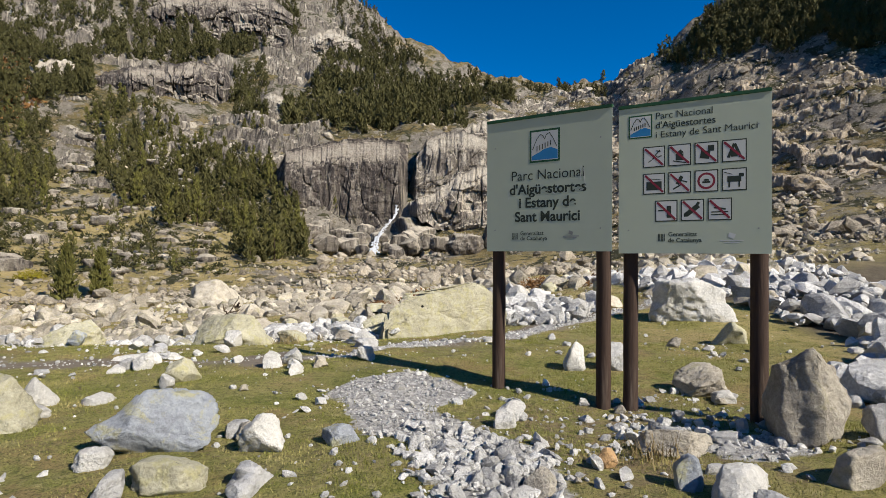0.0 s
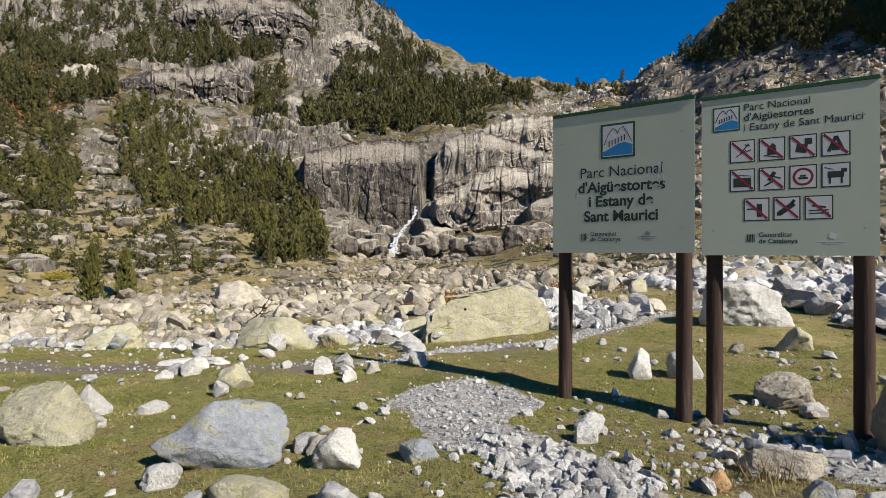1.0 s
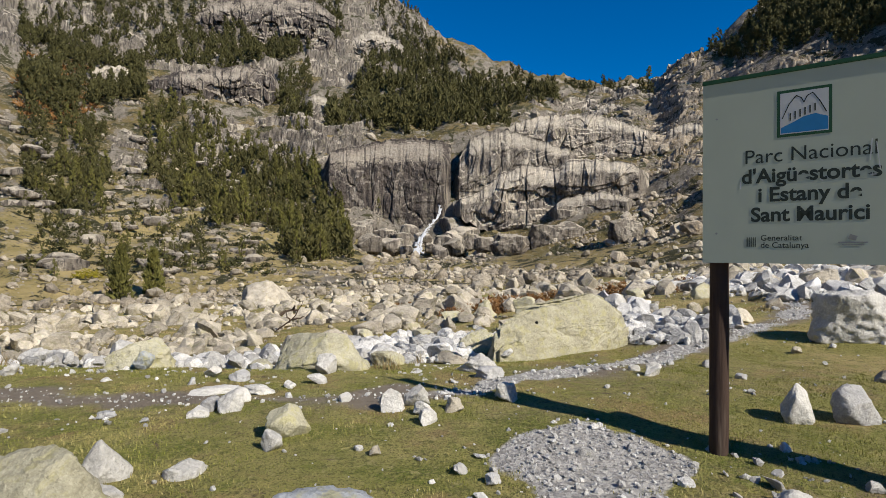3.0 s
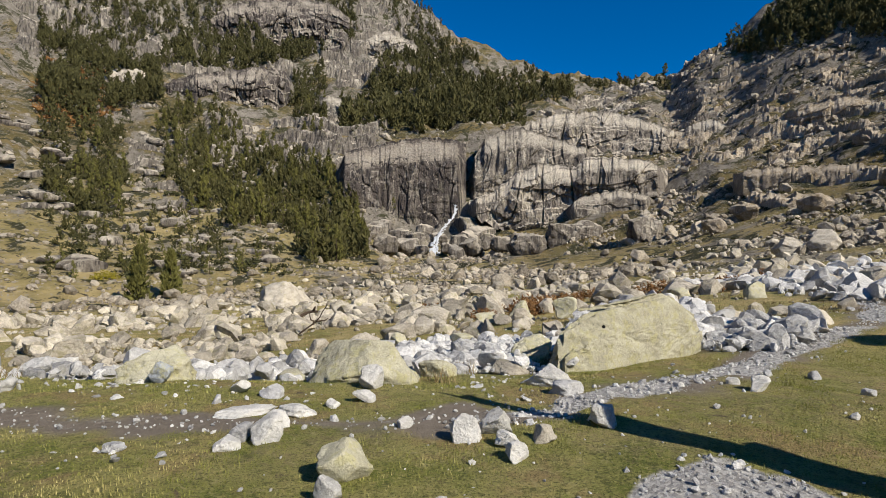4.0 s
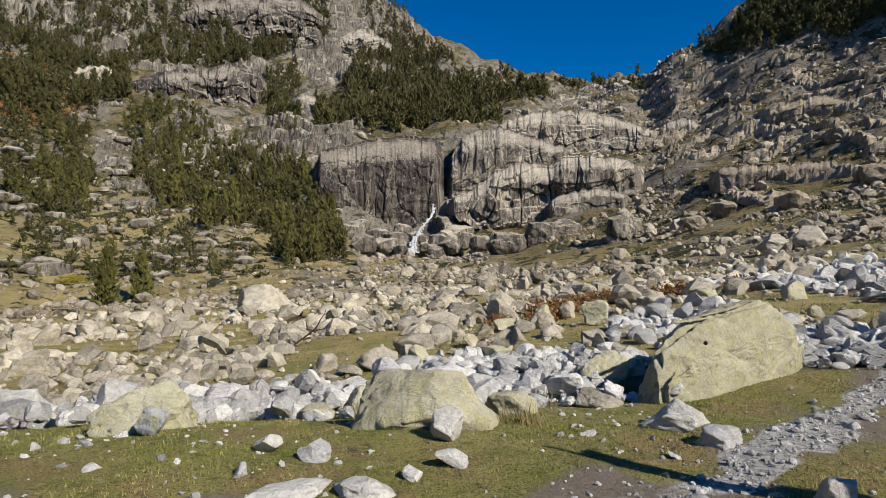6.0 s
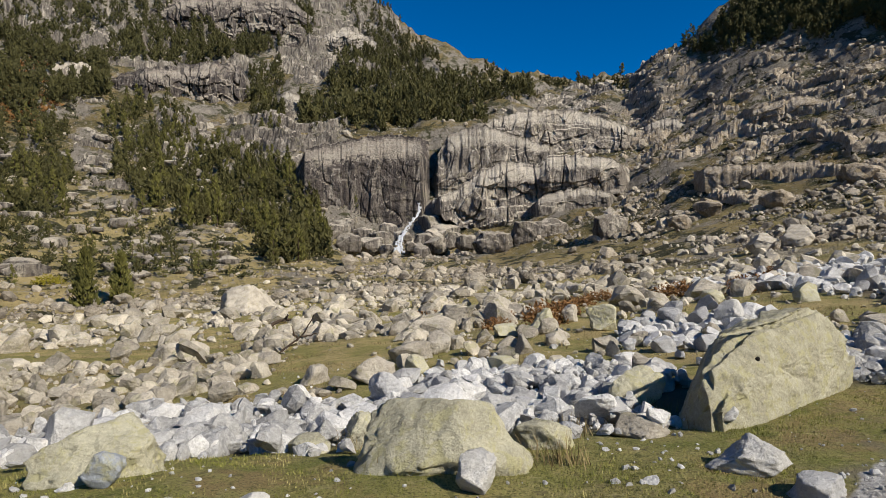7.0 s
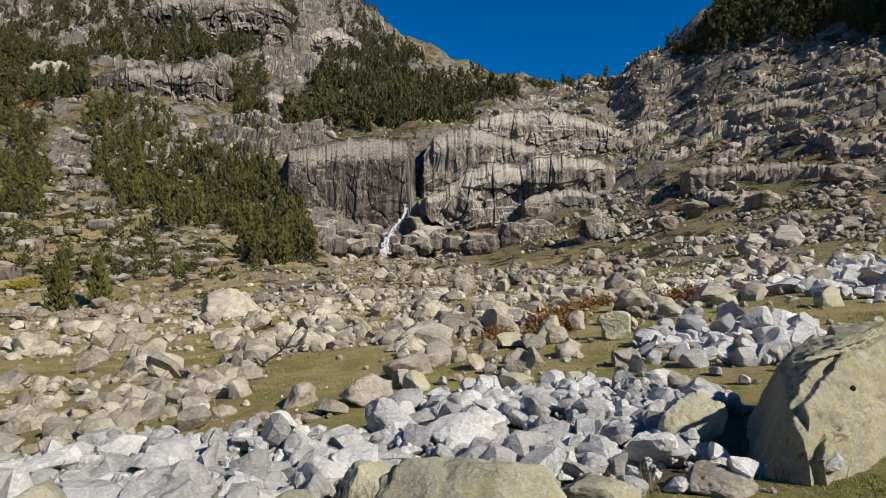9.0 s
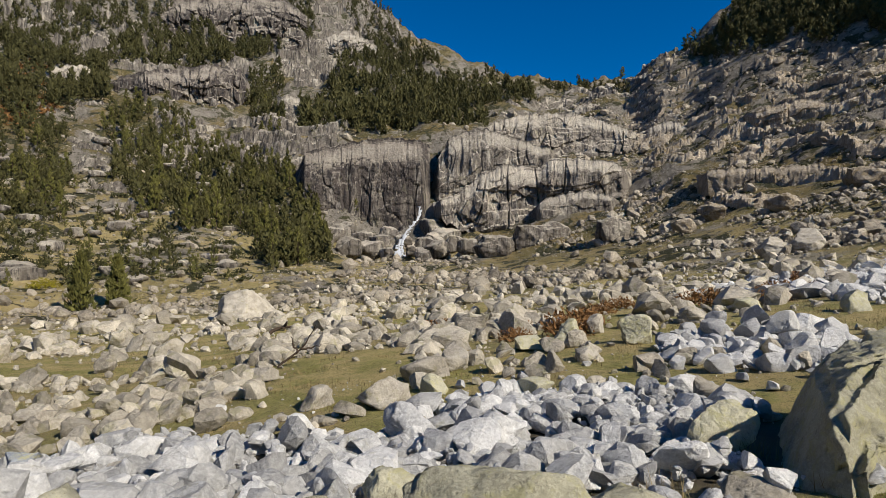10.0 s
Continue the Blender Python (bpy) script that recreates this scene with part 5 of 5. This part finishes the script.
def sown(rng, poly, count):
    """Random spots on the land inside a patch given by bearing and by height over the eye per metre of distance."""
    p = np.array(poly, float)
    got = np.zeros((0, 2))
    while len(got) < count:
        q = rng.uniform(p.min(0), p.max(0), (count * 4, 2))
        got = np.concatenate([got, q[inside(q[:, 0], q[:, 1], poly)]])
    got = got[:count]
    a = np.radians(got[:, :1])
    r = 55 * 10.4 ** np.linspace(0, 1, 150)[None, :]
    lift = (height(HUB[0] + r * np.sin(a), HUB[1] + r * np.cos(a), False) - 1.45) / r
    far = r[0, np.argmax(lift >= got[:, 1:], axis=1)]
    ok = (lift >= got[:, 1:]).any(axis=1)
    a, far = a[ok, 0], far[ok] * (1 + 0.01 * rng.normal(size=ok.sum()))
    return HUB[0] + far * np.sin(a), HUB[1] + far * np.cos(a)


PATCHES = {
    "left": ((-28.54, 0.213), (-24.35, 0.226), (-22.13, 0.217), (-20.75, 0.184), (-16.46, 0.163), (-12.96, 0.129), (-12.44, 0.097), (-10.11, 0.046), (-9.32, -0.019), (-15.97, -0.028), (-16.46, 0.018), (-18.4, 0.044), (-21.67, 0.026), (-23.03, 0.06), (-26.49, 0.067), (-28.13, 0.107), (-28.54, 0.164)),
    "west": ((-34.18, 0.203), (-30.5, 0.208), (-31.26, 0.167), (-30.5, 0.12), (-32.01, 0.039), (-37.21, 0.088), (-37.21, 0.184)),
    "band": ((-27.93, 0.309), (-22.13, 0.335), (-16.46, 0.335), (-13.46, 0.322), (-17.44, 0.308), (-26.49, 0.286), (-28.13, 0.28)),
    "gully": ((-17.44, 0.288), (-13.97, 0.303), (-13.46, 0.202), (-15.47, 0.182), (-17.44, 0.234)),
    "terrace": ((-12.19, 0.197), (-12.44, 0.241), (-9.32, 0.244), (-9.32, 0.291), (-7.2, 0.321), (-2.33, 0.315), (-1.79, 0.296), (3.16, 0.288), (6.46, 0.287), (11.9, 0.265), (12.44, 0.251), (6.46, 0.239), (5.36, 0.218), (2.06, 0.213), (-2.33, 0.206)),
    "upper": ((-12.96, 0.388), (-8.27, 0.386), (-1.79, 0.335), (1.51, 0.297), (-1.79, 0.296), (-7.2, 0.331), (-12.44, 0.361)),
    "fall": ((-7.74, 0.108), (-3.97, 0.119), (-2.33, 0.095), (-2.88, 0.057), (-7.2, 0.056)),
    "foot": ((-15.97, 0.031), (-9.32, 0.046), (-9.06, -0.024), (-15.47, -0.033)),
    "lower": ((-37.21, 0.11), (-28.54, 0.106), (-20.75, 0.026), (-16.46, -0.001), (-16.46, -0.041), (-37.21, -0.037)),
    "crest": ((-37.21, 0.294), (-28.54, 0.311), (-28.13, 0.218), (-37.21, 0.191)),
    "dark": ((23.19, 0.324), (26.04, 0.362), (29.22, 0.396), (45.72, 0.359), (45.72, 0.274), (35.46, 0.287), (29.22, 0.318), (24.63, 0.303)),
    "summit": ((-37.21, 0.375), (-7.2, 0.482), (-1.79, 0.373), (1.51, 0.302), (-1.79, 0.306), (-9.32, 0.319), (-13.46, 0.359), (-28.13, 0.321), (-37.21, 0.279)),
    "notch": ((7.01, 0.292), (14.56, 0.274), (19.23, 0.267), (19.23, 0.26), (12.44, 0.267)),
    "east": ((19.73, 0.257), (40.95, 0.226), (40.95, 0.09), (26.97, 0.026), (19.73, 0.045)),
    "rusty": ((-37.21, 0.265), (-32.01, 0.268), (-30.89, 0.231), (-33.11, 0.179), (-37.21, 0.184)),
}
kinds = [pine(400 + k, tall, wide, 450, label="dark green mountain pine on the rocky hillside", ragged=rg) for k, (tall, wide, rg) in enumerate(((8.0, 1.8, 0.35), (9.4, 1.8, 0.4), (7.0, 1.8, 0.45), (8.5, 2.1, 0.5), (6.0, 1.6, 0.3)))]
young = [pine(420 + k, 3.2, 1.0, 300, label="small bushy mountain pine on the stony slope", ragged=0.25, low=0.02) for k in range(3)]
rng = np.random.default_rng(9)
first = set()


def plant(models, x, y, s, rng):
    src = models[int(rng.integers(len(models)))]
    m = pose(x, y, ground_z(x, y) - 0.15, rng.normal() * 2, rng.normal() * 2, rng.uniform(0, 360)) @ Matrix.Scale(s, 4)
    if src.name in first:
        ob = copy_thing(src, Matrix.Identity(4))
        ob.matrix_basis = m
        return ob
    first.add(src.name)
    src.matrix_basis = m
    return src


for patch, models, count, lo, hi in (("left", kinds, 190, 0.55, 1.0), ("foot", kinds, 12, 0.32, 0.55), ("fall", kinds, 16, 0.5, 0.95), ("west", kinds, 34, 0.5, 0.9), ("gully", kinds, 20, 0.6, 1.0), ("lower", young, 60, 0.4, 1.3)):
    for x, y in zip(*sown(rng, PATCHES[patch], count)):
        plant(models, float(x), float(y), float(rng.uniform(lo, hi)), rng)
near_pines = [pine(440 + k, 5.6, 1.35, 1700, label=label, ragged=0.22, low=0.02) for k, label in enumerate(("dense conical pine at the foot of the slope", "slender conical pine at the foot of the slope"))]
for tree, (az, r), s in zip(near_pines, ((-30.2, 84), (-27.5, 88)), (1.30, 1.30)):
    x, y = spot(az, r)
    tree.matrix_basis = pose(x, y, ground_z(x, y) - 0.15) @ Matrix.Scale(s, 4)
lone = pine(450, 14.0, 4.6, 420, name="lone_pine", label="lone wind-bent pine on the skyline", ragged=0.6, low=0.35)
x, y = spot(18.46, 470)
lone.matrix_basis = pose(x, y, ground_z(x, y) - 0.5, 4, 3, 0)


def woods(name, label, spec, material, seed):
    """Far woods: many small trees in one mesh."""
    rng = np.random.default_rng(seed)
    protos = []
    for k in range(4):
        protos.append(clumps(rng, crown_centres(rng, 57, 1.0, 0.25, 0.04, 0.45), 0.17, 0.044, rise=1.2))
    V, F, n = [], [], 0
    for patch, count, lo, hi in spec:
        xs, ys = sown(rng, PATCHES[patch], count)
        keep = fbm(xs / 22, ys / 22, 4.4, 3) > -0.35
        xs, ys = xs[keep], ys[keep]
        zs = height(xs, ys) + (2.0 if patch in ("summit", "crest", "band", "upper", "gully") else 0.0)
        for x, y, z in zip(xs, ys, zs):
            v, f = protos[int(rng.integers(4))]
            s, a = rng.uniform(lo, hi), rng.uniform(0, 6.28)
            w = v * np.array([s * 1.15, s * 1.15, s])
            V.append(np.stack([w[:, 0] * math.cos(a) - w[:, 1] * math.sin(a) + x, w[:, 0] * math.sin(a) + w[:, 1] * math.cos(a) + y, w[:, 2] + z - 0.3], 1))
            F.append(f + n)
            n += len(v)
    return tagged(new(name, mesh_from(name, np.concatenate(V), np.concatenate(F), material)), label, "woods", kind="stuff")


woods("hillside_woods", "dark pine woods above the cliff", (("terrace", 860, 6, 11), ("left", 760, 3.5, 6.5)), FAR_NEEDLES, 31)
woods("upper_woods", "scattered pines high on the mountainside", (("band", 330, 6, 10), ("upper", 420, 5, 9), ("summit", 1150, 4, 8), ("crest", 560, 4, 9), ("notch", 120, 4, 7), ("gully", 110, 5, 8), ("west", 170, 3, 6), ("lower", 60, 2, 4)), FAR_NEEDLES, 32)
woods("shaded_woods", "dense dark woods on the shaded valley side", (("dark", 1700, 3.5, 7),), FAR_NEEDLES, 33)


def shrub_field(name, label, spots, lo, hi, material, seed, per=26):
    """Low rounded shrubs joined in one mesh."""
    rng = np.random.default_rng(seed)
    V, F, n = [], [], 0
    for x, y in spots:
        s = rng.uniform(lo, hi)
        c = rng.normal(size=(per, 3))
        c = c / np.linalg.norm(c, axis=1, keepdims=True) * rng.uniform(0.4, 1, (per, 1)) * np.array([s, s, s * 0.6])
        c[:, 2] = np.abs(c[:, 2])
        fine = (34 / per) ** 0.45
        v, f = clumps(rng, c, s * 0.42 * fine, s * 0.12 * fine, rise=0.5)
        V.append(v + np.array([x, y, ground_z(x, y)]))
        F.append(f + n)
        n += len(v)
    return tagged(new(name, mesh_from(name, np.concatenate(V), np.concatenate(F), material)), label, "shrubs", kind="stuff")


rng = np.random.default_rng(12)
xs, ys = sown(rng, PATCHES["lower"], 200)
x2, y2 = sown(rng, PATCHES["west"], 220)
x3, y3 = sown(rng, PATCHES["crest"], 240)
x6, y6 = sown(rng, PATCHES["summit"], 700)
shrub_field("low_shrubs", "dull green low shrubs on the slopes", [p for q in ((xs, ys), (x2, y2), (x3, y3), (x6, y6)) for p in zip(*q)], 0.6, 1.7, SHRUB, 13)
x4, y4 = sown(rng, PATCHES["east"], 170)
shrub_field("scree_shrubs", "sparse shrubs on the scree", list(zip(x4, y4)), 0.4, 1.2, SHRUB, 14, 26)
x5, y5 = sown(rng, PATCHES["rusty"], 130)
shrub_field("autumn_shrubs", "orange-brown autumn shrubs on the hillside", list(zip(x5, y5)), 1.4, 3.4, RUST_LEAVES, 15)
shrub_field("brown_tufts", "reddish-brown bushes on the stony flat", [(0.4, 20.2), (0.8, 21.5), (-0.6, 22.5), (8.5, 25.5), (9.6, 26.2), (-0.9, 20.2), (5.4, 24), (12.2, 30), (2.3, 24.5), (-2.6, 23.4), (6.8, 23.0), (3.6, 26.5)], 0.5, 0.9, RUST_LEAVES, 16, 420)
shrub_field("golden_bush", "golden-yellow autumn bush", [spot(-32.7, 100)], 2.2, 2.3, GOLD_LEAVES, 17, 240)


# ------------------------------------------------------------------ loose stones
PEBBLES = [rock_shape(600 + k, 3, cuts=10, lumps=0.08) for k in range(10)]
CHIPS = [rock_shape(640 + k, 2, cuts=11, depth=(0.36, 0.74), lumps=0.06, boxy=0.5) for k in range(12)]
BITS = [rock_shape(660 + k, 1, cuts=6, lumps=0.05, boxy=0.5) for k in range(10)]


def stone_objects():
    """The loose stones that lie nearest the way, each one by itself."""
    rng = np.random.default_rng(41)
    meshes = {}
    for mat, tag in ((GREY_STONE, "grey"), (WHITE_STONE, "white"), (TAN_STONE, "tan")):
        meshes[tag] = [mesh_from("stone", v * np.array([1, rng.uniform(0.7, 0.95), rng.uniform(0.55, 0.8)]), f, mat) for v, f in PEBBLES]
    words = {"grey": "angular grey granite stone lying loose", "white": "pale white granite stone lying loose", "tan": "tan weathered stone lying loose"}
    placed = 0
    while placed < 290:
        x, y = rng.uniform(-7, 6.5), rng.uniform(2.6, 16.5)
        grey, _ = rubble_mask(np.array([x]), np.array([y]))
        meadow = 0.16
        if rng.random() > max(float(grey[0]), meadow):
            continue
        if abs(x - 0.9) < 1.5 and abs(y - 11.25) < 1.4:
            continue
        if math.hypot(x + 2.9, y - 6.4) < 0.35:
            continue
        s = float(np.clip(rng.lognormal(-2.5 + 0.8 * float(grey[0]), 0.5), 0.035, 0.13 + 0.05 * float(grey[0])))
        tag = ("grey", "white", "tan")[int(rng.choice(3, p=(0.5, 0.3, 0.2)))]
        ob = new("stone", meshes[tag][int(rng.integers(10))])
        ob.matrix_world = pose(x, y, ground_z(x, y) + s * 0.36, rng.normal() * 16, rng.normal() * 16, rng.uniform(0, 360)) @ Matrix.Scale(s, 4)
        tagged(ob, words[tag], "stone", "loose stones")
        placed += 1


stone_objects()


def scatter(name, label, material, shapes, x, y, s, seed, squash=(0.5, 0.85), lift=0.3, pile=None, small=0.06):
    """Many stones joined in one mesh."""
    rng = np.random.default_rng(seed)
    z = height(x, y)
    if pile is not None:
        z = z + pile
    V, F, n = [], [], 0
    for i in range(len(x)):
        kit = shapes if len(shapes) != 2 else shapes[int(s[i] > small)]
        v, f = kit[int(rng.integers(len(kit)))]
        q = Euler((rng.normal() * 0.5, rng.normal() * 0.5, rng.uniform(0, 6.28))).to_matrix()
        w = (v * np.array([1, rng.uniform(0.65, 1), rng.uniform(*squash)]) * s[i]) @ np.array(q).T
        V.append(w + np.array([x[i], y[i], z[i] + s[i] * lift]))
        F.append(f + n)
        n += len(v)
    return tagged(new(name, mesh_from(name, np.concatenate(V), np.concatenate(F), material)), label, "stones", kind="stuff")


def fields():
    rng = np.random.default_rng(51)
    # grey piles near the meadow, and the scree beside it
    for name, label, x0, x1, y0, y1, tries, most, mid, seed in (
            ("grey_rubble", "loose pale grey granite rubble", -11, 3.6, 9, 18.5, 15000, 4600, -2.75, 52),
            ("side_scree", "grey granite scree beside the meadow", 3.4, 22, 3, 34, 16000, 4600, -1.95, 57)):
        x, y = rng.uniform(x0, x1, tries), rng.uniform(y0, y1, tries)
        grey, flat = rubble_mask(x, y)
        clear = (np.hypot((x - 0.9) / 1.4, (y - 11.25) / 1.2) > 1)
        keep = (rng.random(len(x)) < grey * 0.9) & clear
        x, y = x[keep][:most], y[keep][:most]
        s = np.clip(rng.lognormal(mid, 0.72, len(x)), 0.025, 0.30 if mid < -2 else 0.5)
        scatter(name, label, GREY_RUBBLE, (BITS, CHIPS), x, y, s, seed, small=0.075 if mid < -2 else 0.2, pile=0.12 * rng.random(len(x)) ** 1.5, squash=(0.4, 0.9))
    # stones strewn over turf and gravel
    x, y = rng.uniform(-9, 8, 80000), rng.uniform(1.5, 17, 80000)
    keep = rng.random(len(x)) < 0.02 + 0.9 * gravel_mask(x, y) + 0.10 * dirt_mask(x, y)
    x, y = x[keep][:8500], y[keep][:8500]
    s = np.clip(rng.lognormal(-4.25, 0.5, len(x)), 0.008, 0.055)
    scatter("pebbles", "small pale pebbles on turf and track", GREY_RUBBLE, BITS, x, y, s, 53)
    # hand-sized stones round the feet of the signs
    q = rng.normal(size=(720, 2))
    x = np.concatenate([0.66 + 0.24 * q[:560, 0], 2.5 + 0.55 * q[560:, 0]])
    y = np.concatenate([3.85 + 0.42 * q[:560, 1], 4.45 + 0.35 * q[560:, 1]])
    s = np.clip(rng.lognormal(-3.25, 0.45, len(x)), 0.018, 0.09)
    scatter("path_stones", "loose pale stones round the signs' feet", GREY_RUBBLE, (BITS, CHIPS), x, y, s, 56, small=0.03)
    q = rng.uniform(0, 1, (5200, 2))
    x, y = -7.5 + 12.5 * q[:, 0], 2.6 + 7.4 * q[:, 1]
    keep = rng.random(5200) < 0.8 * (1 - smooth(0.4, 1.3, np.hypot((x - 2.0) / 1.7, (y - 4.6) / 1.6))) + 0.42 * smooth(0.0, 0.5, fbm(x / 1.1, y / 1.1, 14.0, 3))
    x, y = x[keep], y[keep]
    s = np.clip(rng.lognormal(-3.6, 0.6, len(x)), 0.012, 0.10)
    scatter("turf_stones", "small flat stones sunk in worn turf", GREY_RUBBLE, (BITS, CHIPS), x, y, s, 59, small=0.045, squash=(0.3, 0.6), lift=0.12)
    # the stony flat
    r = np.concatenate([14 * (7.5 ** rng.random(42000)), rng.uniform(7.5, 14, 6000)])
    a = np.radians(rng.uniform(-44, 48, len(r)))
    x, y = HUB[0] + r * np.sin(a), HUB[1] + r * np.cos(a)
    _, flat = rubble_mask(x, y)
    keep = rng.random(len(x)) < 0.015 + 0.30 * flat ** 1.6 + 0.16 * smooth(14, 13, r) * smooth(-5.6, -7.4, x + 0.3 * (y - 15)) * smooth(12.5, 13.5, y) + 0.14 * smooth(22, 34, y) * smooth(-22, -6, x + 0.15 * y)
    x, y, r = x[keep], y[keep], r[keep]
    s = np.clip(rng.lognormal(-2.35, 0.95, len(x)), 0.04, np.where(r < 14, 0.4, 0.8)) * (0.7 + r / 120)
    near = r < 26
    scatter("flat_rubble", "tan and cream boulders strewn over the flat", TAN_RUBBLE, (BITS, CHIPS), x[near], y[near], s[near], 54, small=0.16)
    scatter("far_rubble", "pale stones strewn over the far flat", TAN_RUBBLE, BITS, x[~near], y[~near], s[~near], 58)
    # scree on the far slopes
    r = 60 * (5 ** rng.random(70000))
    a = np.radians(rng.uniform(-42, 46, 70000))
    x, y = HUB[0] + r * np.sin(a), HUB[1] + r * np.cos(a)
    east = smooth(2, 16, np.degrees(a))
    keep = rng.random(len(x)) < np.maximum(0.24 + 0.76 * east, 0.7 * smooth(215, 170, r) * smooth(-12, -6, np.degrees(a))) * smooth(-0.6, 0.4, fbm(x / 14, y / 14, 6.2, 3))
    x, y, r = x[keep][:16500], y[keep][:16500], r[keep][:16500]
    s = np.clip(rng.lognormal(-1.35, 0.72, len(x)), 0.14, 2.0) * (0.6 + r / 300)
    scatter("slope_scree", "broken granite scree over the far slopes", SCREE, BITS, x, y, s, 55)


fields()


# ------------------------------------------------------------------ turf
def build_grass():
    rng = np.random.default_rng(61)
    n = 125000
    r = 1.2 + 15 * rng.random(n) ** 0.75
    x, y = rng.uniform(-8.5, 6.5, n), rng.uniform(1.8, 12.5, n)
    grey, flat = rubble_mask(x, y)
    keep = rng.random(n) > np.clip(gravel_mask(x, y) + dirt_mask(x, y) + grey, 0, 1)
    keep &= rng.random(n) < smooth(-0.75, 0.3, fbm(x / 0.7, y / 0.7, 9.0, 3))
    x, y = x[keep], y[keep]
    n = len(x)
    z = height(x, y)
    V, F = [], []
    for b in range(3):
        a = rng.uniform(0, 6.28, n)
        h = rng.uniform(0.007, 0.025, n) * (1 + 0.5 * vnoise(x / 0.5, y / 0.5, 3))
        ox, oy = rng.normal(size=n) * 0.022, rng.normal(size=n) * 0.022
        lean = rng.uniform(0.2, 0.9, n) * h
        w = 0.003
        bx, by = x + ox, y + oy
        base1 = np.stack([bx - w * np.sin(a), by + w * np.cos(a), z - 0.004], 1)
        base2 = np.stack([bx + w * np.sin(a), by - w * np.cos(a), z - 0.004], 1)
        tip = np.stack([bx + lean * np.cos(a), by + lean * np.sin(a), z + h], 1)
        V.append(np.stack([base1, base2, tip], 1).reshape(-1, 3))
    V = np.concatenate(V)
    F = np.arange(len(V)).reshape(-1, 3)
    tagged(new("meadow_grass", mesh_from("meadow_grass", V, F, GRASS)), "short alpine grass, green and straw-coloured", "grass", kind="stuff")
    # longer dry tufts against the stones
    q = rng.uniform(0, 1, (520, 2))
    wide = [(float(x), float(y)) for x, y in zip(-13 + 30 * q[:, 0], 14.5 + 22 * q[:, 1] ** 1.3)]
    spots = wide + [(-2.85, 9.35), (-2.65, 9.3), (-1.7, 9.35), (-0.15, 10.35), (0.1, 10.7), (-3.3, 10.4), (-1.5, 10.2), (1.9, 3.9), (-6.8, 9.2), (-5.9, 16.5), (-5.2, 17.0), (-0.3, 11.3)]
    V = []
    for sx, sy in spots:
        m = 90 if sy < 13 else 36
        a = rng.uniform(0, 6.28, m)
        spread = 1.0 if sy < 13 else 2.2
        bx, by = sx + rng.normal(size=m) * 0.12 * spread, sy + rng.normal(size=m) * 0.07 * spread
        bz = height(bx, by)
        h = rng.uniform(0.06, 0.24, m) * (1.0 if sy < 13 else 0.42)
        lean = rng.uniform(0.2, 0.8, m) * h
        w = 0.004 if sy < 13 else 0.006
        V.append(np.stack([np.stack([bx - w * np.sin(a), by + w * np.cos(a), bz], 1), np.stack([bx + w * np.sin(a), by - w * np.cos(a), bz], 1), np.stack([bx + lean * np.cos(a), by + lean * np.sin(a), bz + h], 1)], 1).reshape(-1, 3))
    V = np.concatenate(V)
    tagged(new("dry_tufts", mesh_from("dry_tufts", V, np.arange(len(V)).reshape(-1, 3), STRAW)), "long dry straw-coloured grass tufts by the stones", "grass", kind="stuff")


build_grass()


# ------------------------------------------------------------------ small things
def branch(name, x, y, z, pieces, radius, label, seed, category="branch"):
    """A dead branch: a bent tapered stem with side twigs."""
    rng = np.random.default_rng(seed)
    cu = bpy.data.curves.new(name, "CURVE")
    cu.dimensions, cu.bevel_depth, cu.bevel_resolution = "3D", radius, 2
    for points in pieces:
        sp = cu.splines.new("POLY")
        steps = 9
        sp.points.add(steps - 1)
        for i in range(steps):
            t = i / (steps - 1) * (len(points) - 1)
            k = min(int(t), len(points) - 2)
            p = [points[k][j] * (1 - t + k) + points[k + 1][j] * (t - k) + 0.02 * rng.normal() for j in range(3)]
            sp.points[i].co = (*p, 1)
            sp.points[i].radius = 1 - 0.75 * i / (steps - 1)
    cu.materials.append(BARK)
    ob = new(name, cu)
    ob.location = (x, y, z)
    return tagged(ob, label, category)


gz = ground_z(-6.3, 19.5)
branch("dead_branch", -6.3, 19.5, gz, (((0, 0, 0), (0.5, 0.1, 0.4), (0.9, 0, 0.95)), ((0.4, 0.1, 0.3), (0.3, 0, 0.7)), ((0.5, 0.1, 0.4), (0.95, 0.1, 0.5))), 0.03, "bare grey dead branch among the stones", 1)
gz = ground_z(-9.6, 31)
branch("driftwood_log", -9.6, 31, gz + 0.1, (((0, 0, 0), (0.5, 0.2, 0.28), (1.2, 0.1, 0.25), (2.2, 0, 0.0)), ((0.6, 0.2, 0.25), (0.8, 0, 0.5))), 0.09, "dark weathered driftwood lying on the flat", 2, "log")
boulder("brown_stone", -6.64, 11.25, (0.11, 0.09, 0.13), RUST_STONE, "dark rusty brown stone above the pale rubble", 0, 901, 0.0, level=3)


def cairn(x, y):
    """A small heap of three balanced stones."""
    base = new("cairn")
    base.location = (x, y, ground_z(x, y) + 0.06)
    tagged(base, "little cairn of balanced pale stones", "cairn")
    z = 0.0
    for k, (w, h) in enumerate(((0.075, 0.06), (0.062, 0.055), (0.055, 0.05))):
        v, f = rock_shape(920 + k, 2, cuts=8)
        stone = part("cairn_stone", mesh_from("cairn_stone", v * np.array([w, w * 0.85, h]), f, WHITE_STONE), None, base)
        stone.location = (0.01 * k, 0, z + h * 0.7)
        z += h * 1.35


cairn(-0.72, 10.9)
